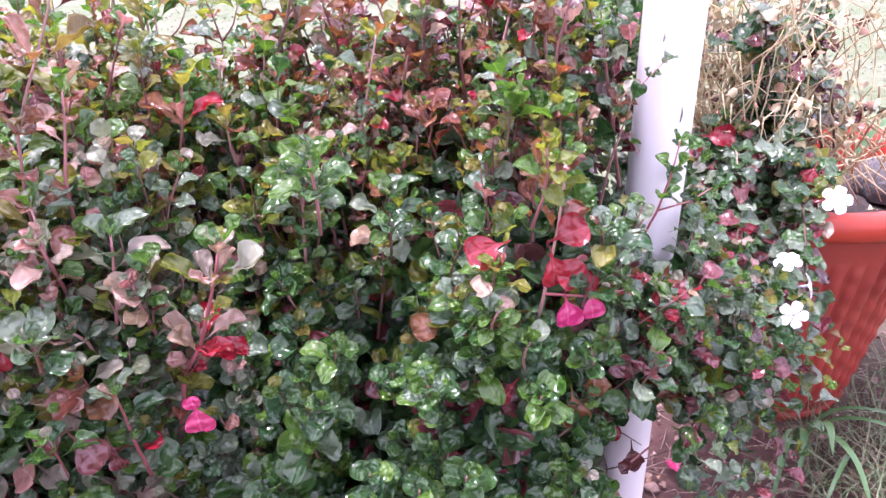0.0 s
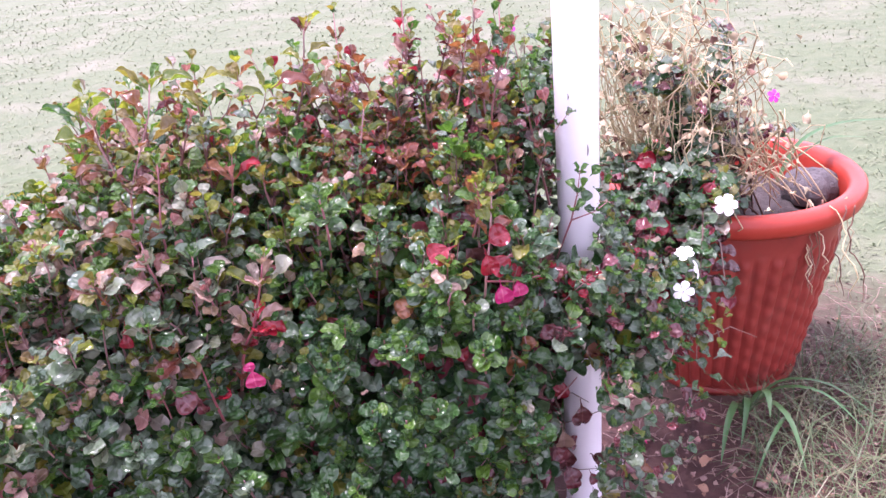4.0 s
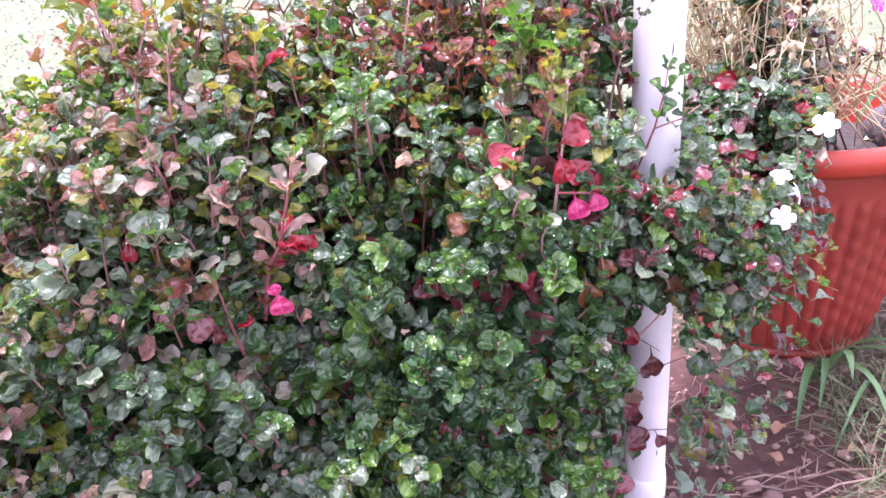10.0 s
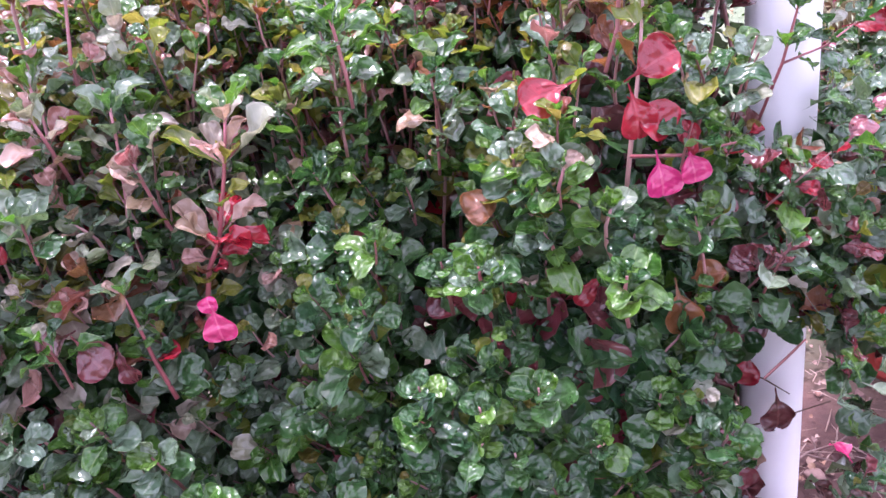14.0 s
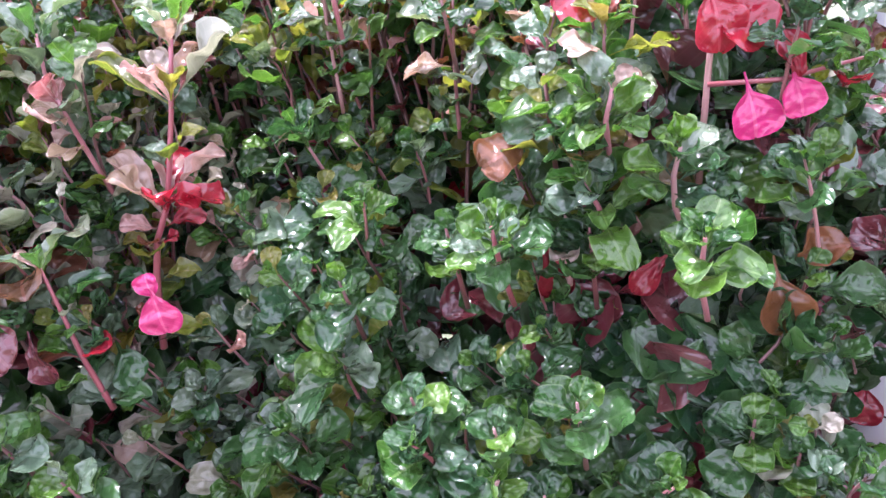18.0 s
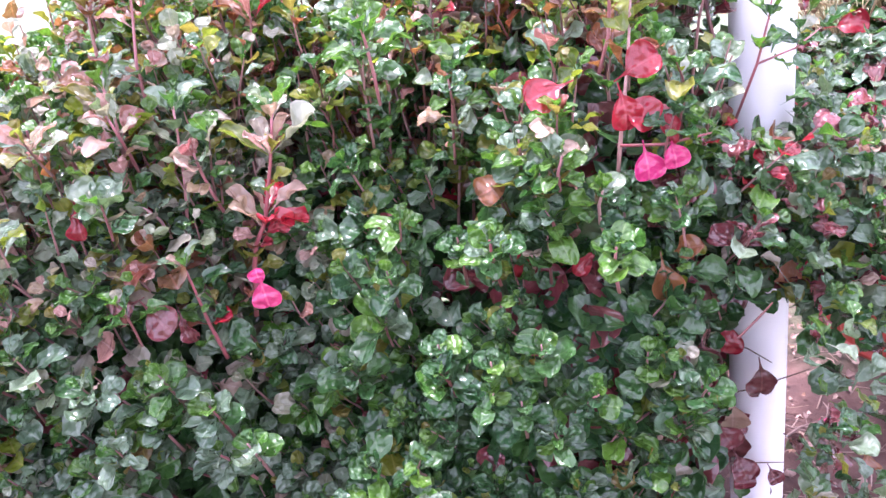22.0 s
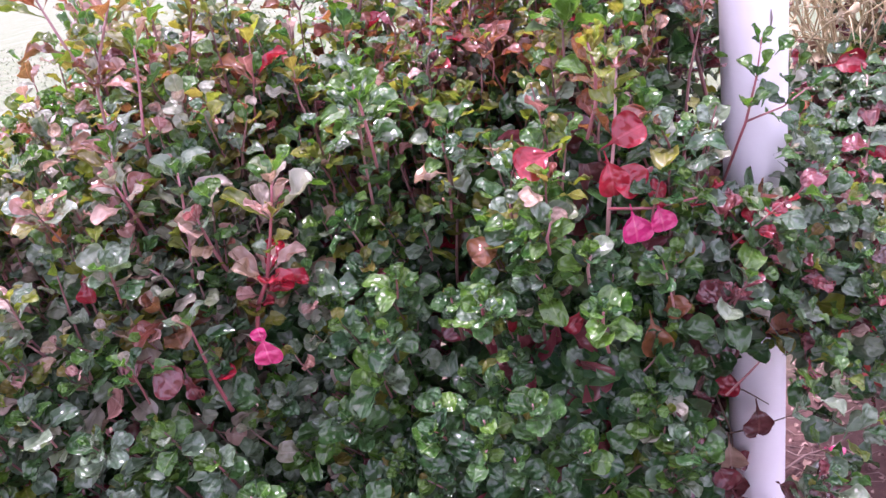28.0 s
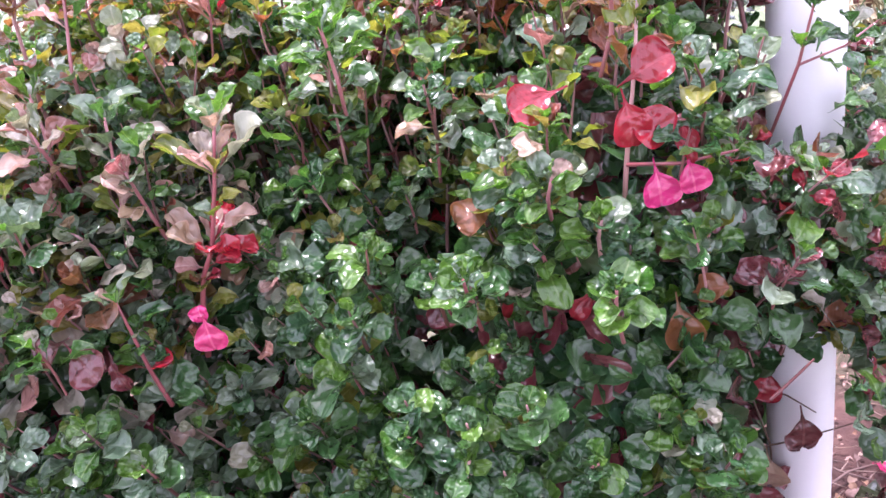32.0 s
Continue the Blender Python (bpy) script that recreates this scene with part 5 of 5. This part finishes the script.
def make_periwinkle():
    r = random.Random(55)
    plant = thing("periwinkle", (0.56, 1.22, POT_H - 0.06), "sprawling periwinkle with white and pink flowers spilling from the pot", "flowering plant")
    leaves, stems = Leaves(), []
    root = np.array([0.58, 1.24, POT_H - 0.05])
    goals = []
    for _ in range(80):      # spilling over the rim towards the post
        goals.append((r.uniform(0.29, 0.52), r.uniform(0.8, 1.1), r.uniform(0.42, 0.66), 0.04))
    for _ in range(9):      # low trailing ends before the pot
        goals.append((r.uniform(0.32, 0.47), r.uniform(0.7, 0.85), r.uniform(0.38, 0.56), 0.1))
    for _ in range(12):
        goals.append((r.uniform(0.5, 0.7), r.uniform(1.05, 1.3), r.uniform(0.52, 0.66), 0.05))
    for _ in range(16):     # ends reaching up among the dried stems
        goals.append((r.uniform(0.32, 0.6), r.uniform(0.98, 1.2), r.uniform(0.64, 0.84), 0.06))
    for x, y, z, sag in goals:
        line = arc(r, root + np.array([r.uniform(-0.1, 0.1), r.uniform(-0.1, 0.1), 0]), (x, y, z), sag, 8, 0.03)
        stems.append((line, [0.0022] * 3 + [0.0018] * 3 + [0.0013, 0.0008]))
        table = r.choice(([(G_, 6), (Y_, 5)], [(Y_, 6), (W_, 2), (S_, 1)], [(W_, 4), (Y_, 4), (G_, 3)], [(O_, 2), (G_, 4), (W_, 2)]))
        turn = r.uniform(0, 3)
        for i in range(13):
            t = 0.35 + 0.65 * i / 12
            j = min(int(t * 7), 6)
            p = np.array(line[j]) + (np.array(line[j + 1]) - np.array(line[j])) * (t * 7 - j)
            for flip in (0, math.pi):
                a = turn + i * 1.57 + flip
                axis = np.array([math.cos(a), math.sin(a), r.uniform(-0.2, 0.5)])
                leaves.add(p, axis, UP + FACE * 0.6 + np.array([r.uniform(-0.3, 0.3) for _ in range(3)]), r.uniform(0.016, 0.027), r.randrange(8), pick(r, table))
    place, turn, size, shape, colour = leaves.arrays()
    ok = np.array([clear_of_post(p) and (p[2] > 0.32) for p in place])
    place, turn, size, shape, colour = place[ok], turn[ok], size[ok], shape[ok], colour[ok]
    order = np.argsort(place[:, 1])
    near, rest = order[:280], order[280:]
    joined_leaves("foliage", SHAPES, place[rest], turn[rest], size[rest], shape[rest], colour[rest], plant)
    for i in near:
        single_leaf(plant, place[i], turn[i], size[i], int(shape[i]), int(colour[i]))
    for line, radii in stems:
        v, f = tube(line, radii, 5, False)
        child("stem", v, f, BARK if r.random() < 0.6 else TWIG, plant)
    flower(plant, (0.482, 0.825, 0.61), (-0.2, -0.8, 0.6), 0.036, PETAL, "open white flower")
    flower(plant, (0.371, 0.66, 0.555), (-0.25, -0.9, 0.35), 0.03, PETAL, "open white flower with a grey eye")
    flower(plant, (0.392, 0.735, 0.577), (-0.3, -0.3, 1), 0.03, PETAL, "white flower seen edge-on")
    flower(plant, (0.397, 0.69, 0.572), (0.9, -0.3, 0.3), 0.028, PETAL, "drooping white flower")
    flower(plant, (0.613, 1.0, 0.728), (0.3, -0.9, 0.4), 0.024, PETAL_PINK, "small magenta flower")
    flower(plant, (0.16, 0.90, 0.90), (-0.2, -0.9, 0.4), 0.02, PETAL_PINK, "small magenta flower")
    show = [((0.485, 0.9, 0.618), (-0.5, -0.5, -0.6), 0.034, D_), ((0.38, 1.0, 0.632), (0.7, -0.4, 0.1), 0.034, D_), ((0.375, 0.86, 0.575), (0.6, -0.5, -0.3), 0.03, D_),
            ((0.41, 0.87, 0.56), (-0.5, -0.5, 0.2), 0.03, W_), ((0.34, 0.72, 0.43), (0.4, -0.5, -0.5), 0.024, D_), ((0.38, 0.70, 0.44), (0.5, -0.5, 0.3), 0.018, D_)]
    for p, axis, size, colour in show:
        single_leaf(plant, np.array(p), turned(axis, FACE), size, 2, colour, label="dark red leaf")


make_periwinkle()


def make_dried_plant():
    r = random.Random(77)
    plant = thing("dried_plant", (0.5, 1.2, POT_H - 0.06), "tangle of dried straw-coloured stems and seed heads in the pot", "dried plant")
    heads = []
    for k in range(210):
        foot = np.array([r.uniform(0.42, 0.62), r.uniform(1.12, 1.34), POT_H - 0.06])
        end = np.array([r.uniform(0.29, 0.64), r.uniform(0.95, 1.2), 0])
        end[2] = r.uniform(0.62, 0.92) - max(0.0, end[0] - 0.48) * 0.7
        v, f = tube(arc(r, foot, end, r.uniform(-0.02, 0.14), 8, 0.1), [0.0016, 0.0016, 0.0014, 0.0014, 0.0012, 0.001, 0.0008, 0.0006], 5)
        child("stem", v, f, STRAW, plant)
        heads.append(end)
    for k in range(24):                                          # stems fallen across the rim
        a = np.array([r.uniform(0.54, 0.7), r.uniform(1.08, 1.26), r.uniform(0.56, 0.66)])
        b = np.array([r.uniform(0.7, 0.84), r.uniform(1.06, 1.3), r.uniform(0.42, 0.5)])
        v, f = tube(arc(r, a, b, 0.015, 7, 0.012), [0.0022, 0.0022, 0.002, 0.002, 0.0018, 0.0014, 0.001], 5)
        child("stem", v, f, STRAW, plant)
    for k in range(10):                                          # frizzy tendrils hanging down outside
        a = np.array([0.76 + r.uniform(-0.03, 0.06), 1.045 + r.uniform(-0.01, 0.05), 0.485])
        pts = [tuple(a)]
        for i in range(12):
            q = np.array(pts[-1]) + np.array([r.uniform(-0.012, 0.012), r.uniform(-0.012, 0.006), -r.uniform(0.006, 0.024)])
            pts.append(tuple(q))
        v, f = tube(pts, [0.0014] * 10 + [0.001, 0.0008, 0.0005], 5)
        child("tendril", v, f, LITTER if k % 2 else STRAW, plant, "curly orange-tan tendril")
    for line in ([(0.53, 1.06, 0.14), (0.525, 1.05, 0.19), (0.55, 1.035, 0.225), (0.585, 1.033, 0.243), (0.64, 1.03, 0.215)],
                 [(0.56, 1.035, 0.235), (0.572, 1.045, 0.2), (0.59, 1.06, 0.15)]):
        v, f = tube(line, [0.0014, 0.0014, 0.0013, 0.0011, 0.0008][:len(line)], 5)
        child("tendril", v, f, TWIG, plant, "thin looped dry tendril")
    crisp = Leaves()
    for h in heads:
        for _ in range(r.choice((0, 1, 2, 3))):
            p = h + np.array([r.gauss(0, 0.025), r.gauss(0, 0.025), r.gauss(-0.02, 0.03)])
            crisp.add(p, [r.gauss(0, 1) for _ in range(3)], [r.gauss(0, 1) for _ in range(3)], r.uniform(0.008, 0.016), r.choice((2, 5, 7)), r.choice((0, 0, 1, 1, 2)))
    joined_leaves("dry_leaf", SHAPES, *crisp.arrays(), plant, [STRAW, DRY_PETAL, LITTER])


make_dried_plant()


# ---- broad grass, weeds and lawn ----
def ribbon(line, width, fold=0.25):
    """A grass blade along a line, folded along its middle and tapering to the tip."""
    pts = np.array(line, float)
    t = np.linspace(0, 1, 13)
    run = np.linspace(0, 1, len(pts))
    fine = np.stack([np.interp(t, run, pts[:, k]) for k in range(3)], 1)
    for _ in range(3):
        fine[1:-1] = (fine[:-2] + 2 * fine[1:-1] + fine[2:]) / 4
    verts, faces = [], []
    for i, p in enumerate(fine):
        d = fine[min(i + 1, 12)] - fine[max(i - 1, 0)]
        side = np.cross(d, UP)
        side /= max(1e-6, np.linalg.norm(side))
        nrm = np.cross(side, d)
        nrm /= max(1e-6, np.linalg.norm(nrm))
        w = width * (0.55 + 0.45 * min(1, t[i] * 4)) * (1 - t[i] ** 3) + 0.0004
        verts += [tuple(p - side * w), tuple(p - nrm * fold * w), tuple(p + side * w)]
    for i in range(12):
        faces += [(i * 3, i * 3 + 1, i * 3 + 4, i * 3 + 3), (i * 3 + 1, i * 3 + 2, i * 3 + 5, i * 3 + 4)]
    return verts, faces


def make_broad_grass():
    plant = thing("broad_grass", (0.63, 1.04, 0), "clump of broad arching grass blades at the foot of the pot", "grass clump")
    base = (0.63, 1.04, 0.0)
    for line, w in (([base, (0.6, 1.0, 0.09), (0.555, 0.93, 0.09), (0.53, 0.88, 0.02)], 0.008),
                    ([base, (0.62, 1.0, 0.1), (0.6, 0.95, 0.1), (0.575, 0.9, 0.04)], 0.007),
                    ([base, (0.645, 1.0, 0.11), (0.65, 0.97, 0.12), (0.64, 0.93, 0.09)], 0.009),
                    ([base, (0.66, 1.0, 0.09), (0.68, 0.92, 0.09), (0.68, 0.83, 0.02)], 0.007),
                    ([base, (0.68, 1.02, 0.1), (0.76, 0.97, 0.12), (0.82, 0.9, 0.06)], 0.005),
                    ([(0.72, 1.0, 0.0), (0.68, 0.95, 0.08), (0.62, 0.88, 0.07), (0.57, 0.82, 0.01)], 0.004),
                    ([base, (0.7, 1.06, 0.09), (0.8, 1.02, 0.1), (0.9, 0.95, 0.02)], 0.004)):
        v, f = ribbon(line, w)
        child("blade", v, f, BROAD, plant)
    stalk = thing("grass_stalk", (0.82, 1.38, POT_H - 0.06), "single broad green grass blade leaning out of the pot", "grass blade")
    for line, w in (([(0.78, 1.34, POT_H - 0.06), (0.82, 1.35, 0.52), (0.9, 1.34, 0.56), (1.02, 1.3, 0.565)], 0.009), ([(0.8, 1.34, 0.47), (0.88, 1.33, 0.53), (0.95, 1.3, 0.53)], 0.005)):
        v, f = ribbon(line, w)
        child("blade", v, f, BROAD, stalk)


make_broad_grass()


def blades(count, where, height, width, lean, seed):
    """Curved blades of grass: three cross-sections each."""
    r = np.random.default_rng(seed)
    xy = where(r, count)
    count = len(xy)
    far = np.maximum(1.0, xy[:, 1] / 3.0)
    h = height * r.uniform(0.4, 1.3, count) * far ** 0.5
    a = r.uniform(0, 2 * np.pi, count)
    ln = lean * r.uniform(0.3, 1.6, count) * h
    d = np.stack([np.cos(a), np.sin(a), np.zeros(count)], 1)
    w = np.stack([-np.sin(a), np.cos(a), np.zeros(count)], 1) * (width * r.uniform(0.6, 1.4, count) * far)[:, None]
    base = np.concatenate([xy, np.full((count, 1), -0.006)], 1)
    up = np.array([0, 0, 1.0])
    drop = r.uniform(0.2, 1.0, count)
    m1 = base + d * (ln * 0.15)[:, None] + up * (h * 0.4)[:, None]
    m2 = base + d * (ln * 0.5)[:, None] + up * (h * (0.55 + 0.25 * drop))[:, None]
    tip = base + d * ln[:, None] + up * (h * drop)[:, None]
    verts = np.stack([base - w, base + w, m1 - w * 0.9, m1 + w * 0.9, m2 - w * 0.7, m2 + w * 0.7, tip], 1).reshape(-1, 3)
    k = (np.arange(count) * 7)[:, None]
    faces = (k + np.array([[0, 1, 3, 2]])).tolist() + (k + np.array([[2, 3, 5, 4]])).tolist() + (k + np.array([[4, 5, 6]])).tolist()
    return verts.tolist(), faces


def spread(x0, x1, y0, y1, keep=None):
    def where(r, n):
        p = np.stack([r.uniform(x0, x1, n), y0 + (y1 - y0) * r.uniform(0, 1, n) ** 1.4], 1)
        return p if keep is None else p[[keep(x, y) for x, y in p]]
    return where


def meadow(r, n):
    """Places on the lawn, ever sparser with distance."""
    y = 1.25 * 11.0 ** r.uniform(0, 1, n)
    p = np.stack([r.uniform(-1.0, 1.0, n) * (0.9 + 0.85 * y), y], 1)
    return p[[off_bed(a, b) for a, b in p]]


def off_bed(x, y):
    return math.hypot(x - POT[0], y - POT[1]) > 0.2 and (y > 1.6 or noise.noise((x * 3, y * 3, 0)) > 1.9 - 1.25 * y)


LAWN = plain("lawn_blade", [(0.105, 0.145, 0.066), (0.127, 0.165, 0.08), (0.158, 0.18, 0.1), (0.116, 0.155, 0.07)], 3, 0.6, 0.2, 0.001, per_piece=True)
v, f = blades(40000, meadow, 0.015, 0.0024, 2.6, 31)
tagged(mesh_object("lawn_grass", v, f, LAWN, smooth=False), "short pale dewy lawn grass with thin dry patches", "lawn", kind="stuff")


def by_pot(x, y):
    return math.hypot(x - POT[0], y - POT[1]) > 0.2 and x - 0.56 + 0.7 * (0.9 - y) > 0.16 * noise.noise((x * 6, y * 6, 2))


v, f = blades(4200, spread(0.6, 1.6, 0.5, 1.35, by_pot), 0.1, 0.0011, 1.6, 32)
tagged(mesh_object("weedy_grass", v, f, BLADE, smooth=False), "tangled thin green and dry grass beside the pot", "grass", kind="stuff")


# ---- litter on the soil ----
def make_litter():
    r = random.Random(91)
    pieces = []
    for _ in range(900):
        x, y, a, n = r.uniform(0.2, 1.4), r.uniform(0.55, 1.6), r.uniform(0, 3.14), r.choice((0.008, 0.012, 0.02, 0.03, 0.06)) * r.uniform(0.7, 1.2)
        if math.hypot(x - POT[0], y - POT[1]) < 0.2:
            continue
        c, s = math.cos(a) * n, math.sin(a) * n
        z = r.uniform(0.004, 0.016)
        pieces.append(tube([(x - c, y - s, z), (x + r.uniform(-0.01, 0.01), y + r.uniform(-0.01, 0.01), z + r.uniform(0, 0.008)), (x + c, y + s, z)], [0.0009, 0.0011, 0.0006], 4))
    v, f = join(pieces)
    tagged(mesh_object("ground_straw", v, f, TWIG), "dry straw and fine twigs strewn over the soil", "straw", kind="stuff")
    for k in range(14):
        x, y, a, n = r.uniform(0.3, 0.62), r.uniform(0.68, 1.02), r.uniform(-0.6, 0.6), r.uniform(0.05, 0.11)
        twig = thing("fallen_twig", (x, y, 0.008), "thin dry fallen twig on the damp soil", "twig", "fallen twigs")
        c, s = math.cos(a) * n, math.sin(a) * n
        line = [(x - c, y - s, 0.008), (x - c * 0.3, y - s * 0.3 + 0.006, 0.012), (x + c * 0.4, y + s * 0.4 - 0.004, 0.01), (x + c, y + s, 0.013)]
        v, f = tube(line, [0.0022, 0.002, 0.0017, 0.001], 6)
        child("twig", v, f, TWIG, twig)
        v, f = tube([line[2], (x + c * 0.6, y + s * 0.6 + 0.02, 0.016)], [0.0012, 0.0007], 5)
        child("side_twig", v, f, TWIG, twig)

    def lump(x, y, s, seed):
        q = random.Random(seed)
        bm = bmesh.new()
        bmesh.ops.create_icosphere(bm, subdivisions=2, radius=1.0)
        for w in bm.verts:
            k = 1 + 0.35 * noise.noise(w.co * 1.3 + Vector((seed, 0, 0)))
            w.co = Vector((w.co.x * s * k * 1.2, w.co.y * s * k, w.co.z * s * 0.65 * k))
        out = [tuple(w.co + Vector((x, y, s * 0.3))) for w in bm.verts], [tuple(w.index for w in p.verts) for p in bm.faces]
        bm.free()
        return out

    for k in range(26):
        x, y, s = r.uniform(0.28, 0.68), r.uniform(0.66, 0.98), r.uniform(0.005, 0.014)
        v, f = lump(x, y, s, k)
        ob = mesh_object("soil_clod", (np.array(v) - (x, y, 0)).tolist(), f, CLOD)
        ob.location = (x, y, 0)
        tagged(ob, "small reddish-brown clod lying on damp soil", "soil clod", "soil clods")
    small = [lump(r.uniform(0.2, 1.3), r.uniform(0.55, 1.5), r.uniform(0.002, 0.006), 200 + k) for k in range(200)]
    v, f = join(small)
    tagged(mesh_object("gravel", v, f, CLOD), "fine crumbs of reddish soil and grit", "gravel", kind="stuff")
    bits = Leaves()
    for _ in range(700):
        x, y = r.uniform(0.2, 1.2), r.uniform(0.55, 1.4)
        if math.hypot(x - POT[0], y - POT[1]) > 0.19:
            bits.add((x, y, r.uniform(0.004, 0.012)), [r.gauss(0, 1), r.gauss(0, 1), r.gauss(0, 0.2)], [r.gauss(0, 0.4), r.gauss(0, 0.4), 1], r.uniform(0.005, 0.013), r.randrange(2), r.randrange(3))
    crumbs = thing("leaf_crumbs", (0.6, 0.9, 0), "crumbled dry reddish leaf litter scattered on the soil", "leaf litter", kind="stuff")
    joined_leaves("crumb", COARSE, *bits.arrays(), crumbs, [LITTER, CLOD, TWIG])
    for x, y, size, mat, a, label in ((0.4, 0.97, 0.03, LEAF_PINK, 0.3, "fallen pink leaf on the soil"), (0.518, 0.9, 0.024, LITTER, 2.0, "curled dry brown fallen leaf"),
                                      (0.47, 0.83, 0.018, LITTER, 4.0, "curled dry brown fallen leaf"), (0.36, 0.86, 0.018, LITTER, 1.0, "curled dry brown fallen leaf"),
                                      (0.6, 0.83, 0.02, LITTER, 5.0, "curled dry brown fallen leaf")):
        v, g, uv = SHAPES[7]
        ob = mesh_object("fallen_leaf", (v * size).tolist(), g, mat, uv=uv)
        ob.location, ob.rotation_euler = (x, y, 0.012 + size * 0.3), (0.3, 0.2, a)
        tagged(ob, label, "fallen leaf", "fallen leaves")


make_litter()
v, f = lathe([(0.0, 0.055), (0.03, 0.052), (0.052, 0.036), (0.06, 0.012), (0.055, -0.01)], 28, lambda a, j, z: 0.006 * math.sin(3 * a + 1) + 0.004 * math.sin(7 * a))
clod = mesh_object("earth_lump", v, f, LUMP)
clod.location = (0.83, 1.28, POT_H - 0.065)
tagged(clod, "dark grey lump of earth on the pot's soil", "earth lump")
